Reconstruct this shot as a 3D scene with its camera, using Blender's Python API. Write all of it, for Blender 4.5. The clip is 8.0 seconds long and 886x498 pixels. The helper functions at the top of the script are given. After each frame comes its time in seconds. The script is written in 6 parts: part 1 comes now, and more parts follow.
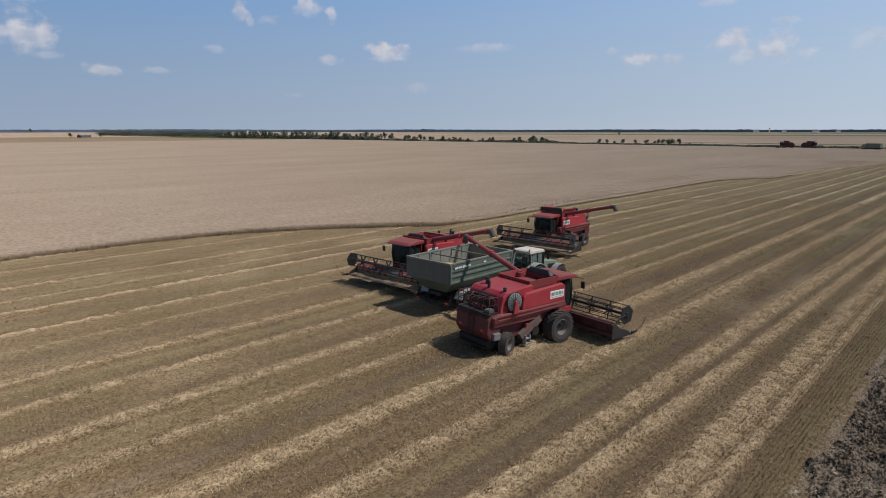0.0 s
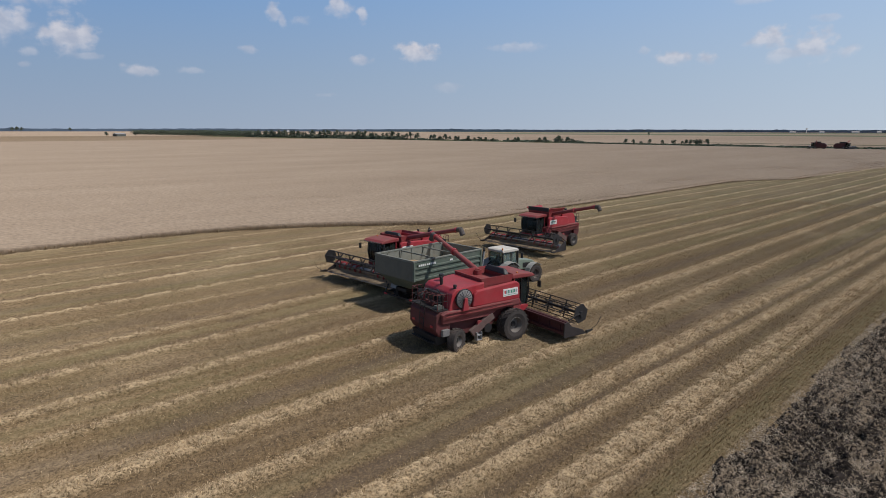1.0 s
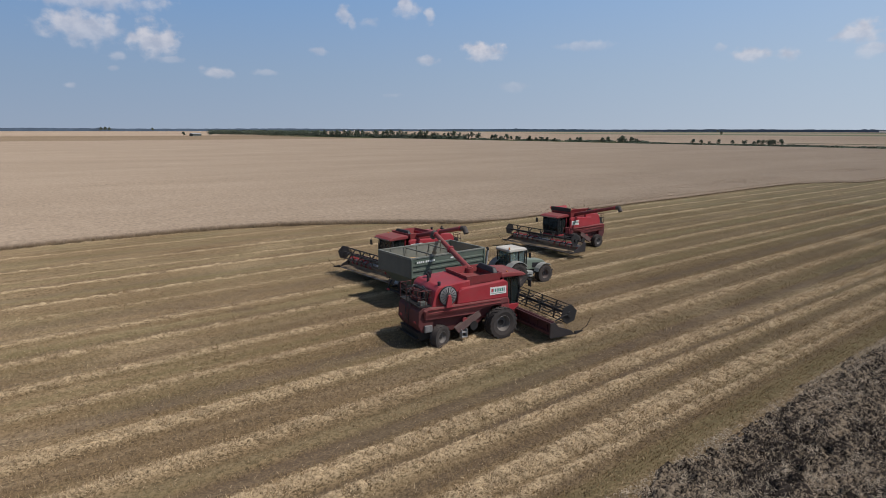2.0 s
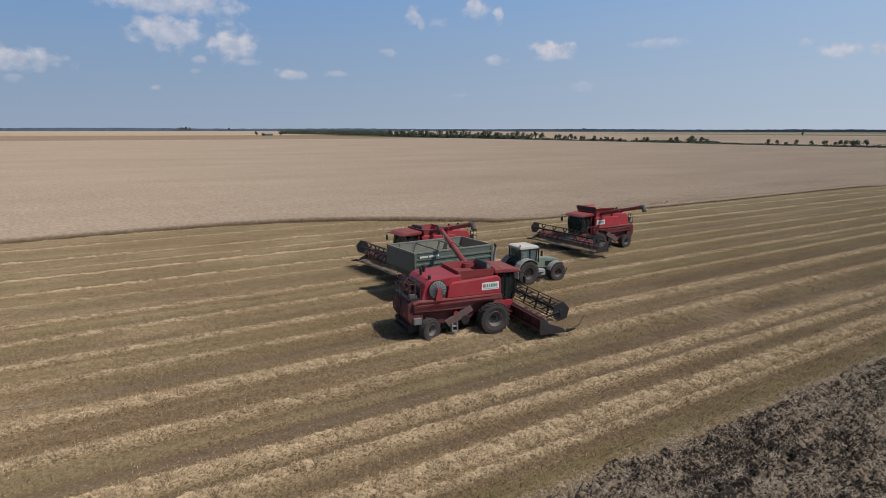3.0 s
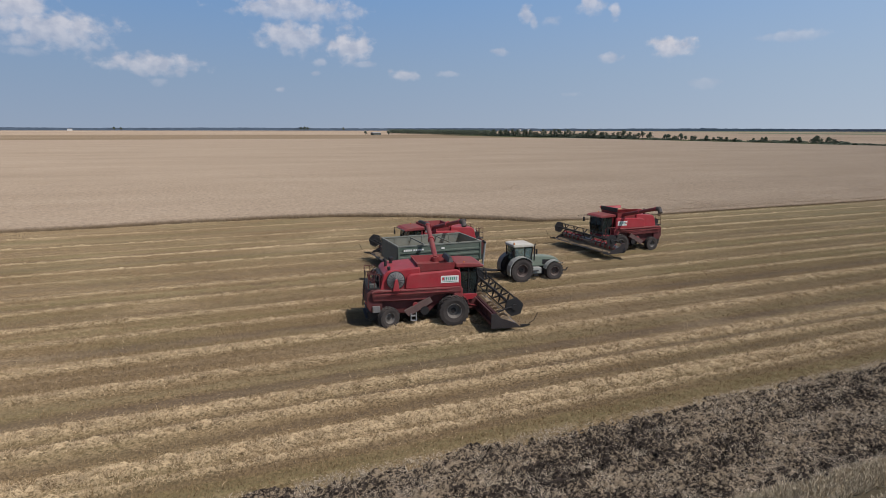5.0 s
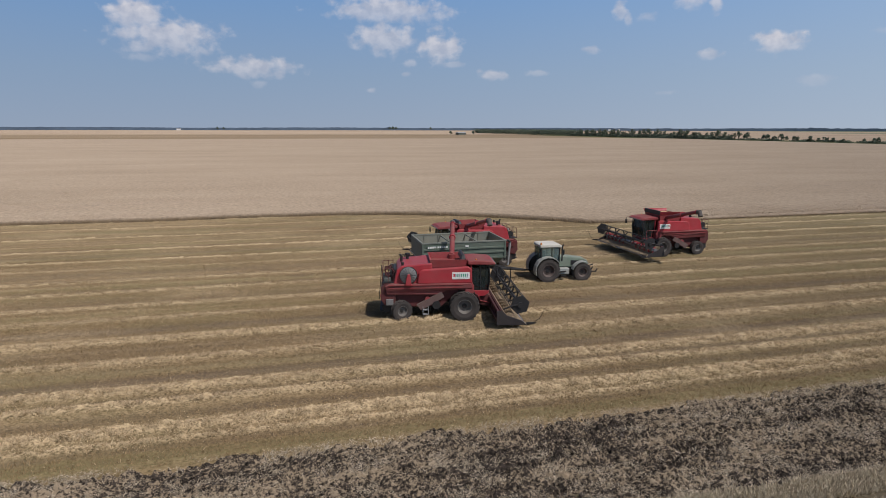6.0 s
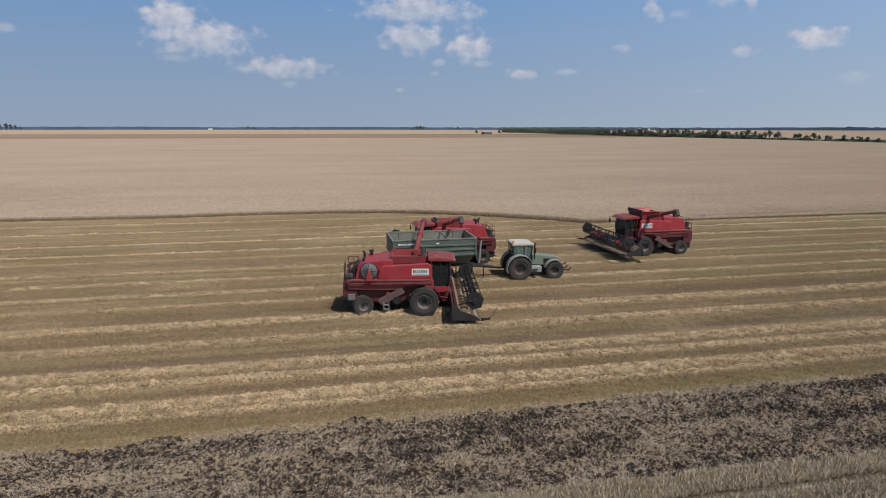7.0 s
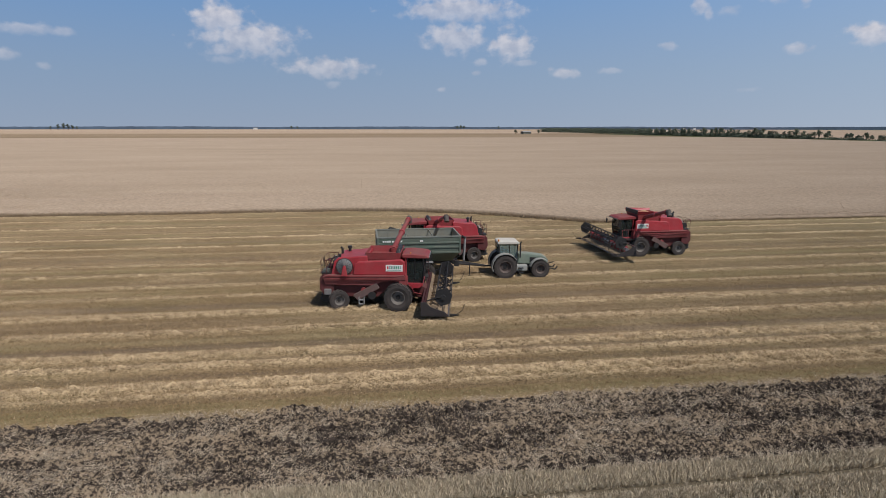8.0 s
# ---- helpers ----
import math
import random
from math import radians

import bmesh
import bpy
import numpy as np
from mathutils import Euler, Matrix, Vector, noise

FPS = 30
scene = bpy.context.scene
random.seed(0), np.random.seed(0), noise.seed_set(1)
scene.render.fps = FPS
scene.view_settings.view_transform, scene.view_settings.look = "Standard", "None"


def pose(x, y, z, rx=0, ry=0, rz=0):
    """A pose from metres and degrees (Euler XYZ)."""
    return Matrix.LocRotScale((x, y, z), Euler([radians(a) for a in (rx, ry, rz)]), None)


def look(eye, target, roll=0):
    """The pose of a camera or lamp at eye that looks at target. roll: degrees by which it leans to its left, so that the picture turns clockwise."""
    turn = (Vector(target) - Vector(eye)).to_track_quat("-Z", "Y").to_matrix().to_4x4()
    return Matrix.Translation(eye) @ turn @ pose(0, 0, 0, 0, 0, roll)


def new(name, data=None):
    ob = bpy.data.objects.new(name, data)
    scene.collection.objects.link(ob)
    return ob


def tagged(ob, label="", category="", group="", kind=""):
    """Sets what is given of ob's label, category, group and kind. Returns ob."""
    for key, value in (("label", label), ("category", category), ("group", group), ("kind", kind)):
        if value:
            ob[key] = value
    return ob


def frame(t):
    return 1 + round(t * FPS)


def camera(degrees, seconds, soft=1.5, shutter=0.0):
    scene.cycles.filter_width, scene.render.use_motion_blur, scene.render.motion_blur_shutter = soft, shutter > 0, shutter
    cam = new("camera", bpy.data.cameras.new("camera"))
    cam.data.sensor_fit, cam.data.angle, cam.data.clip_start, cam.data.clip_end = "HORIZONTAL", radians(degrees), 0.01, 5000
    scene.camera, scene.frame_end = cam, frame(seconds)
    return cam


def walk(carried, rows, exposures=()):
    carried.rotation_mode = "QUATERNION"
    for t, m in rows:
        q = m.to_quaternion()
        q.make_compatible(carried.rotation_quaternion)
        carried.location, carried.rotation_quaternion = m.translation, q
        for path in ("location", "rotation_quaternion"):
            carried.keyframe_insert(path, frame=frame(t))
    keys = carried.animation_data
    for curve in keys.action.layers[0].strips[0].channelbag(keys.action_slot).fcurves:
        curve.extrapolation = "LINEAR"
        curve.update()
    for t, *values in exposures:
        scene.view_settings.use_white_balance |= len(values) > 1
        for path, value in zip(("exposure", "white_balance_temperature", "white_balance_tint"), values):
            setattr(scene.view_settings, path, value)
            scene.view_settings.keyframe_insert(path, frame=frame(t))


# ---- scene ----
# ---------------- camera and its walk ----------------
cam = camera(71.7, 8.0, 0.9)
# seconds, x, y, z, yaw, pitch, roll
ROWS = [
    (0.0, 0.0, 0.0, 12.0, 43.25, -10.96, 0.0),
    (0.5, 1.781, 1.179, 12.005, 44.34, -10.97, -0.07),
    (1.0, 3.409, 2.443, 12.0, 45.92, -10.99, -0.11),
    (1.5, 5.119, 3.84, 12.01, 48.44, -11.01, -0.1),
    (1.7, 5.712, 4.427, 12.0, 49.77, -11.01, -0.1),
    (2.8, 8.84, 7.694, 11.806, 56.97, -11.02, -0.1),
    (3.0, 9.409, 8.292, 11.776, 57.95, -11.02, -0.11),
    (3.5, 10.842, 9.816, 11.77, 59.92, -11.05, -0.12),
    (4.0, 12.137, 11.378, 11.764, 62.0, -11.06, -0.12),
    (4.5, 13.442, 13.171, 11.735, 64.36, -11.07, -0.09),
    (4.7, 13.981, 13.91, 11.75, 65.59, -11.07, -0.09),
    (5.8, 16.962, 18.01, 11.877, 74.68, -11.11, -0.1),
    (6.0, 17.469, 18.756, 11.9, 75.9, -11.11, -0.1),
    (6.5, 18.417, 20.626, 11.905, 77.59, -11.14, -0.07),
    (7.0, 19.314, 22.704, 11.928, 78.47, -11.17, -0.05),
    (7.5, 20.051, 24.702, 11.911, 79.78, -11.19, -0.04),
    (8.0, 20.766, 26.794, 11.914, 82.23, -11.21, -0.04),
]
EXPOSURE = 0.0
walk(cam, [(t, pose(x, y, z, 90 + pitch, roll, yaw)) for t, x, y, z, yaw, pitch, roll in ROWS],
     [(0.0, EXPOSURE), (8.0, EXPOSURE)])

# ---------------- world, sun ----------------
SUN_AZ, SUN_EL = 58.0, 55.0          # clockwise from +y, above the horizon
SKY_STRENGTH, SUN_STRENGTH = 0.07, 3.55
# clouds: azimuth (anticlockwise from +y), elevation, half width, half height in degrees, density
CLOUDS_A = [
    (76.1, 7.3, 1.9, 1.25, 0.9), (75.1, 5.7, 1.1, 0.3, 0.4), (71.3, 4.8, 1.4, 0.45, 0.7), (67.4, 4.9, 1.15, 0.25, 0.35),
    (62.8, 6.8, 0.7, 0.3, 0.5), (60.6, 9.9, 0.65, 0.75, 0.7), (59.9, 9.2, 0.45, 0.45, 0.6), (58.4, 9.2, 1.2, 0.36, 0.35),
    (55.0, 10.6, 1.1, 0.7, 0.8), (53.1, 9.9, 0.5, 0.6, 0.7), (53.3, 6.1, 0.9, 0.4, 0.6), (48.2, 7.0, 1.9, 0.75, 1.0),
    (45.4, 3.8, 1.2, 0.4, 0.25), (39.2, 7.3, 2.0, 0.4, 0.4), (26.2, 6.0, 1.5, 0.5, 0.75), (23.5, 6.0, 0.9, 0.45, 0.75),
    (28.5, 6.7, 0.5, 0.3, 0.35), (19.0, 7.3, 1.5, 0.75, 0.85), (17.9, 6.0, 1.7, 0.45, 0.55),
]
CLOUDS_B = [
    (15.9, 6.8, 1.35, 1.0, 0.85), (13.7, 6.1, 0.8, 0.4, 0.65), (15.1, 8.5, 1.0, 0.27, 0.4), (9.3, 6.9, 1.7, 0.8, 0.4),
    (56.3, 3.1, 0.8, 0.2, 0.2), (20.3, 10.2, 1.7, 0.27, 0.4), (92.5, 5.3, 3.6, 0.75, 0.8), (80.6, 10.3, 5.3, 0.95, 0.85),
    (81.0, 8.0, 2.9, 1.15, 0.8), (79.0, 5.8, 0.75, 0.3, 0.4), (79.3, 4.8, 0.4, 0.2, 0.4), (82.4, 3.4, 0.55, 0.25, 0.4),
    (92.1, 3.8, 0.75, 0.35, 0.25), (101.3, 9.1, 2.2, 1.25, 1.0), (99.1, 7.6, 4.1, 1.3, 0.85), (101.0, 5.7, 1.3, 0.35, 0.3),
    (114.6, 7.3, 2.1, 0.4, 0.5), (116.6, 5.4, 0.7, 0.35, 0.5), (114.2, 4.6, 0.5, 0.3, 0.4),
]
CLOUDS = CLOUDS_A + CLOUDS_B


def make_world():
    world = bpy.data.worlds.new("sky")
    world.use_nodes = True
    scene.world = world
    nt = world.node_tree
    nd, ln = nt.nodes, nt.links
    nd.clear()
    out = nd.new("ShaderNodeOutputWorld")
    bg = nd.new("ShaderNodeBackground")
    ln.new(bg.outputs[0], out.inputs[0])
    sky = nd.new("ShaderNodeTexSky")
    sky.sky_type, sky.sun_disc = "NISHITA", False
    sky.sun_elevation, sky.sun_rotation = radians(SUN_EL), radians(SUN_AZ)
    sky.altitude, sky.air_density, sky.dust_density, sky.ozone_density = 100, 1.0, 0.6, 1.5
    tc = nd.new("ShaderNodeTexCoord")
    sep = nd.new("ShaderNodeSeparateXYZ")
    ln.new(tc.outputs["Generated"], sep.inputs[0])

    def m(op, a, b=None, c=None):
        n = nd.new("ShaderNodeMath")
        n.operation = op
        for k, v in enumerate((a, b, c)):
            if v is None:
                continue
            if isinstance(v, (int, float)):
                n.inputs[k].default_value = v
            else:
                ln.new(v, n.inputs[k])
        return n.outputs[0]

    # hazy summer air near the horizon, brighter towards the sun, giving way to the clear model higher up
    ramp = nd.new("ShaderNodeValToRGB")
    els = ramp.color_ramp.elements
    els[0].position, els[0].color = 0.0, SKY_LOW
    els[1].position, els[1].color = 0.2, SKY_HIGH
    e = els.new(0.08)
    e.color = SKY_MID
    ln.new(sep.outputs[2], ramp.inputs[0])
    dot = nd.new("ShaderNodeVectorMath")
    dot.operation = "DOT_PRODUCT"
    ln.new(tc.outputs["Generated"], dot.inputs[0])
    dot.inputs[1].default_value = (math.sin(radians(SUN_AZ)), math.cos(radians(SUN_AZ)), 0)
    near_sun = m("POWER", m("MULTIPLY_ADD", dot.outputs["Value"], 0.5, 0.5), 1.45)
    veil = nd.new("ShaderNodeVectorMath")
    veil.operation = "SCALE"
    veil.inputs[0].default_value = (4.6, 4.8, 4.4)
    ln.new(near_sun, veil.inputs["Scale"])
    glow = nd.new("ShaderNodeVectorMath")
    glow.operation = "ADD"
    ln.new(ramp.outputs[0], glow.inputs[0])
    ln.new(veil.outputs[0], glow.inputs[1])
    clear = nd.new("ShaderNodeMapRange")
    clear.interpolation_type = "SMOOTHSTEP"
    ln.new(sep.outputs[2], clear.inputs[0])
    clear.inputs[1].default_value, clear.inputs[2].default_value = 0.2, 0.45
    tint = nd.new("ShaderNodeMix")
    tint.data_type = "RGBA"
    ln.new(clear.outputs[0], tint.inputs[0])
    ln.new(glow.outputs[0], tint.inputs[6])
    ln.new(sky.outputs[0], tint.inputs[7])

    # clouds
    az = m("MULTIPLY", m("ARCTAN2", m("MULTIPLY", sep.outputs[0], -1.0), sep.outputs[1]), 57.2958)
    el = m("MULTIPLY", m("ARCSINE", sep.outputs[2]), 57.2958)
    comb = nd.new("ShaderNodeCombineXYZ")
    ln.new(az, comb.inputs[0])
    ln.new(el, comb.inputs[1])
    stretch = nd.new("ShaderNodeVectorMath")
    stretch.operation = "MULTIPLY"
    ln.new(comb.outputs[0], stretch.inputs[0])
    stretch.inputs[1].default_value = (1.0, 1.25, 1.0)
    nz = nd.new("ShaderNodeTexNoise")
    nz.inputs["Scale"].default_value, nz.inputs["Detail"].default_value, nz.inputs["Roughness"].default_value = 0.85, 5.0, 0.5
    ln.new(stretch.outputs[0], nz.inputs["Vector"])
    vor = nd.new("ShaderNodeTexVoronoi")
    vor.inputs["Scale"].default_value, vor.inputs["Detail"].default_value, vor.inputs["Roughness"].default_value = 0.8, 1.5, 0.4
    vor.normalize = True
    ln.new(stretch.outputs[0], vor.inputs["Vector"])
    billow = m("MULTIPLY", m("SUBTRACT", vor.outputs["Distance"], 0.31), 1.1)
    rough = m("MULTIPLY_ADD", m("SUBTRACT", nz.outputs[0], 0.5), 1.7, billow)
    total = None
    for a0, e0, wa, we, dens in CLOUDS:
        sub = nd.new("ShaderNodeVectorMath")
        sub.operation = "SUBTRACT"
        ln.new(comb.outputs[0], sub.inputs[0])
        sub.inputs[1].default_value = (a0, e0 - 0.25 * we, 0)
        mul = nd.new("ShaderNodeVectorMath")
        mul.operation = "MULTIPLY"
        ln.new(sub.outputs[0], mul.inputs[0])
        mul.inputs[1].default_value = (0.88 / wa, 0.78 / we, 0)
        length = nd.new("ShaderNodeVectorMath")
        length.operation = "LENGTH"
        ln.new(mul.outputs[0], length.inputs[0])
        mr = nd.new("ShaderNodeMapRange")
        mr.interpolation_type = "SMOOTHSTEP"
        ln.new(m("ADD", length.outputs["Value"], rough), mr.inputs[0])
        mr.inputs[1].default_value, mr.inputs[2].default_value = 1.1, 0.35
        mr.inputs[3].default_value, mr.inputs[4].default_value = 0.0, dens
        # crisp sunlit heads, bases that fade into the haze
        parts = nd.new("ShaderNodeSeparateXYZ")
        ln.new(mul.outputs[0], parts.inputs[0])
        base = nd.new("ShaderNodeMapRange")
        ln.new(parts.outputs[1], base.inputs[0])
        base.inputs[1].default_value, base.inputs[2].default_value = -0.9, 0.45
        base.inputs[3].default_value, base.inputs[4].default_value = 0.5, 1.0
        cloud = m("MULTIPLY", mr.outputs[0], base.outputs[0])
        total = cloud if total is None else m("MAXIMUM", total, cloud)
    # cloud colour: bright lobes over grey-pink hollows
    nz2 = nd.new("ShaderNodeTexNoise")
    nz2.inputs["Scale"].default_value, nz2.inputs["Detail"].default_value = 0.9, 3.0
    ln.new(stretch.outputs[0], nz2.inputs["Vector"])
    cr = nd.new("ShaderNodeValToRGB")
    cr.color_ramp.elements[0].position, cr.color_ramp.elements[0].color = 0.35, CLOUD_DARK
    cr.color_ramp.elements[1].position, cr.color_ramp.elements[1].color = 0.62, CLOUD_LIGHT
    ln.new(nz2.outputs[0], cr.inputs[0])
    mix = nd.new("ShaderNodeMix")
    mix.data_type = "RGBA"
    ln.new(m("MINIMUM", m("MULTIPLY", total, 0.88), 1.0), mix.inputs[0])
    ln.new(tint.outputs[2], mix.inputs[6])
    ln.new(cr.outputs[0], mix.inputs[7])
    ln.new(mix.outputs[2], bg.inputs[0])
    bg.inputs[1].default_value = SKY_STRENGTH


SKY_LOW, SKY_MID, SKY_HIGH = (4.1, 5.1, 6.75, 1), (3.4, 4.8, 6.95, 1), (2.25, 4.25, 7.7, 1)
CLOUD_DARK, CLOUD_LIGHT = (6.71, 6.93, 8.14, 1), (9.43, 9.21, 9.86, 1)
make_world()
sun = new("sun", bpy.data.lights.new("sun", "SUN"))
sun.data.energy, sun.data.angle, sun.data.color = SUN_STRENGTH, radians(0.6), (1.0, 0.955, 0.925)
to_sun = Vector((math.sin(radians(SUN_AZ)) * math.cos(radians(SUN_EL)), math.cos(radians(SUN_AZ)) * math.cos(radians(SUN_EL)), math.sin(radians(SUN_EL))))
sun.matrix_world = look(to_sun * 200, (0, 0, 0))


# ---------------- materials ----------------
def material(name, colour, rough=0.6, metal=0.0, vary=0.25, scale=3.0, fine=25.0, dust=0.0, dust_colour=(0.30, 0.24, 0.17), bump=0.1, island=0.0, spec=0.4, coords="Object"):
    """A surface with broad and fine variation, optional dust in patches, and fine relief."""
    mat = bpy.data.materials.new(name)
    mat.use_nodes = True
    nt = mat.node_tree
    nd, ln = nt.nodes, nt.links
    bsdf = nd["Principled BSDF"]
    tc = nd.new("ShaderNodeTexCoord")
    big, small = nd.new("ShaderNodeTexNoise"), nd.new("ShaderNodeTexNoise")
    for n, s, d in ((big, scale, 5.0), (small, fine, 4.0)):
        n.inputs["Scale"].default_value, n.inputs["Detail"].default_value, n.inputs["Roughness"].default_value = s, d, 0.6
        ln.new(tc.outputs[coords], n.inputs["Vector"])
    add = nd.new("ShaderNodeMath")
    add.operation = "ADD"
    ln.new(big.outputs[0], add.inputs[0])
    ln.new(small.outputs[0], add.inputs[1])
    last = add.outputs[0]
    if island:
        geo = nd.new("ShaderNodeNewGeometry")
        ma = nd.new("ShaderNodeMath")
        ma.operation = "MULTIPLY_ADD"
        ln.new(geo.outputs["Random Per Island"], ma.inputs[0])
        ma.inputs[1].default_value = island
        ln.new(last, ma.inputs[2])
        sub = nd.new("ShaderNodeMath")
        sub.operation = "SUBTRACT"
        ln.new(ma.outputs[0], sub.inputs[0])
        sub.inputs[1].default_value = island * 0.5
        last = sub.outputs[0]
    mr = nd.new("ShaderNodeMapRange")
    ln.new(last, mr.inputs[0])
    mr.inputs[1].default_value, mr.inputs[2].default_value = 0.6, 1.4
    mr.inputs[3].default_value, mr.inputs[4].default_value = 1 - vary, 1 + vary
    hue = nd.new("ShaderNodeHueSaturation")
    hue.inputs["Color"].default_value = (*colour, 1)
    ln.new(mr.outputs[0], hue.inputs["Value"])
    col = hue.outputs[0]
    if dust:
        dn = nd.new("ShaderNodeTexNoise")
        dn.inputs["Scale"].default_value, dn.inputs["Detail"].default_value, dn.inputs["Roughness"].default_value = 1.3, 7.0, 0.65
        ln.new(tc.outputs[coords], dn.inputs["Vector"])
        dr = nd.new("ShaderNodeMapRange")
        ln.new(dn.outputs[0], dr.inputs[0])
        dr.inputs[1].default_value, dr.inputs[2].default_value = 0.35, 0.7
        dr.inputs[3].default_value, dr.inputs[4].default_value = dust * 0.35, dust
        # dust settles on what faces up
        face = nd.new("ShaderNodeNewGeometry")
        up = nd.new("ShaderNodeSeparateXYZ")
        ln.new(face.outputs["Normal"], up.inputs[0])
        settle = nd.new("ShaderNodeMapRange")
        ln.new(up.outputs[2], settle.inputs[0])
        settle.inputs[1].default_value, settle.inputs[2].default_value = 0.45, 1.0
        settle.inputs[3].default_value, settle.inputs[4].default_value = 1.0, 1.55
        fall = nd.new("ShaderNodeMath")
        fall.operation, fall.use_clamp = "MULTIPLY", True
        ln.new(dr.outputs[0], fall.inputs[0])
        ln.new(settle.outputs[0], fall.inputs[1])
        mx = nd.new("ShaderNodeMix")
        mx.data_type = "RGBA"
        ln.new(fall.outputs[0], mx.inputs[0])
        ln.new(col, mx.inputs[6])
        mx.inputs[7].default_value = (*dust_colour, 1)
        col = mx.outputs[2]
        rr = nd.new("ShaderNodeMapRange")
        ln.new(fall.outputs[0], rr.inputs[0])
        rr.inputs[3].default_value, rr.inputs[4].default_value = rough, min(1.0, rough + 0.45)
        ln.new(rr.outputs[0], bsdf.inputs["Roughness"])
    else:
        bsdf.inputs["Roughness"].default_value = rough
    ln.new(col, bsdf.inputs["Base Color"])
    bsdf.inputs["Metallic"].default_value = metal
    bsdf.inputs["Specular IOR Level"].default_value = spec
    if bump:
        bp = nd.new("ShaderNodeBump")
        bp.inputs["Strength"].default_value, bp.inputs["Distance"].default_value = bump, 0.02
        ln.new(add.outputs[0], bp.inputs["Height"])
        ln.new(bp.outputs[0], bsdf.inputs["Normal"])
    return mat


def glass_material(name, tint):
    mat = bpy.data.materials.new(name)
    mat.use_nodes = True
    nt = mat.node_tree
    nd, ln = nt.nodes, nt.links
    bsdf = nd["Principled BSDF"]
    bsdf.inputs["Base Color"].default_value = (*tint, 1)
    bsdf.inputs["Roughness"].default_value = 0.05
    bsdf.inputs["Transmission Weight"].default_value = 0.7
    bsdf.inputs["IOR"].default_value = 1.22
    return mat


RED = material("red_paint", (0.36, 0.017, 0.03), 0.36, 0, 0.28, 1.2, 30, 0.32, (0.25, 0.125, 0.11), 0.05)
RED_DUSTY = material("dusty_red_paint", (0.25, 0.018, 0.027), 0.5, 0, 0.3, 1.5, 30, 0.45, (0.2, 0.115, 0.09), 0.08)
DARK = material("dark_steel", (0.018, 0.018, 0.02), 0.55, 0.2, 0.35, 3, 40, 0.16, (0.11, 0.09, 0.07), 0.1)
BLACK = material("black_plastic", (0.016, 0.016, 0.018), 0.5, 0, 0.3, 3, 40, 0.15, (0.1, 0.085, 0.07), 0.1)
RUBBER = material("tyre_rubber", (0.02, 0.02, 0.02), 0.85, 0, 0.35, 4, 40, 0.4, (0.13, 0.1, 0.085), 0.2)
RIM = material("grey_rim_paint", (0.13, 0.127, 0.125), 0.5, 0.1, 0.3, 5, 40, 0.5, (0.19, 0.16, 0.13), 0.1)
RIM_DARK = material("dusty_dark_rim_paint", (0.085, 0.06, 0.055), 0.55, 0.1, 0.3, 5, 40, 0.45, (0.17, 0.14, 0.12), 0.1)
STEEL = material("bare_steel", (0.4, 0.4, 0.42), 0.35, 0.9, 0.3, 4, 40, 0.25, (0.25, 0.2, 0.15), 0.1)
PLATE = material("grey_galvanised", (0.36, 0.37, 0.38), 0.55, 0.3, 0.25, 3, 30, 0.35, (0.3, 0.25, 0.19), 0.1)
WHITE = material("white_paint", (0.75, 0.75, 0.72), 0.5, 0, 0.1, 3, 30, 0.25, (0.45, 0.4, 0.32), 0.05)
GREEN_PRINT = material("green_print", (0.05, 0.24, 0.16), 0.5, 0, 0.1, 3, 30, 0.0, bump=0)
GREY_PRINT = material("grey_print", (0.25, 0.27, 0.3), 0.5, 0, 0.1, 3, 30, 0.0, bump=0)
RED_PRINT = material("red_print", (0.5, 0.05, 0.05), 0.5, 0, 0.1, 3, 30, 0.0, bump=0)
TRAILER_GREEN = material("green_grey_trailer_paint", (0.065, 0.105, 0.08), 0.5, 0, 0.25, 1.1, 25, 0.5, (0.2, 0.19, 0.16), 0.08)
TRAILER_IN = material("worn_trailer_inside", (0.13, 0.155, 0.14), 0.6, 0.1, 0.25, 1.4, 25, 0.45, (0.28, 0.25, 0.2), 0.1)
TRACTOR_GREEN = material("pale_green_tractor_paint", (0.14, 0.2, 0.155), 0.45, 0, 0.2, 2, 30, 0.4, (0.28, 0.25, 0.2), 0.06)
TRACTOR_GREY = material("grey_fender_paint", (0.3, 0.315, 0.3), 0.5, 0, 0.2, 2, 30, 0.35, (0.28, 0.24, 0.19), 0.06)
ROOF_WHITE = material("cream_roof_paint", (0.6, 0.57, 0.5), 0.5, 0, 0.12, 2, 30, 0.3, (0.4, 0.34, 0.27), 0.05)
HEADER_FLOOR = material("straw_dusted_steel", (0.09, 0.06, 0.045), 0.7, 0, 0.45, 2, 25, 0.85, (0.3, 0.22, 0.135), 0.2)
GLASS_GREEN = glass_material("green_tinted_glass", (0.3, 0.4, 0.38))
GRAIN = material("wheat_grain", (0.45, 0.3, 0.16), 0.9, 0, 0.3, 2, 60, 0, bump=0.4)
GLASS = glass_material("tinted_glass", (0.06, 0.075, 0.072))
LAMP_GLASS = material("lamp_lens", (0.2, 0.195, 0.18), 0.15, 0, 0.1, 5, 30, 0.1, bump=0)
AMBER = material("amber_lens", (0.6, 0.2, 0.02), 0.3, 0, 0.1, 5, 30, 0.0, bump=0)
SEAT = material("dark_seat_fabric", (0.03, 0.035, 0.04), 0.9, 0, 0.3, 5, 40, bump=0.2)
BARK = material("bark", (0.09, 0.07, 0.05), 0.9, 0, 0.3, 2, 12, bump=0.3)
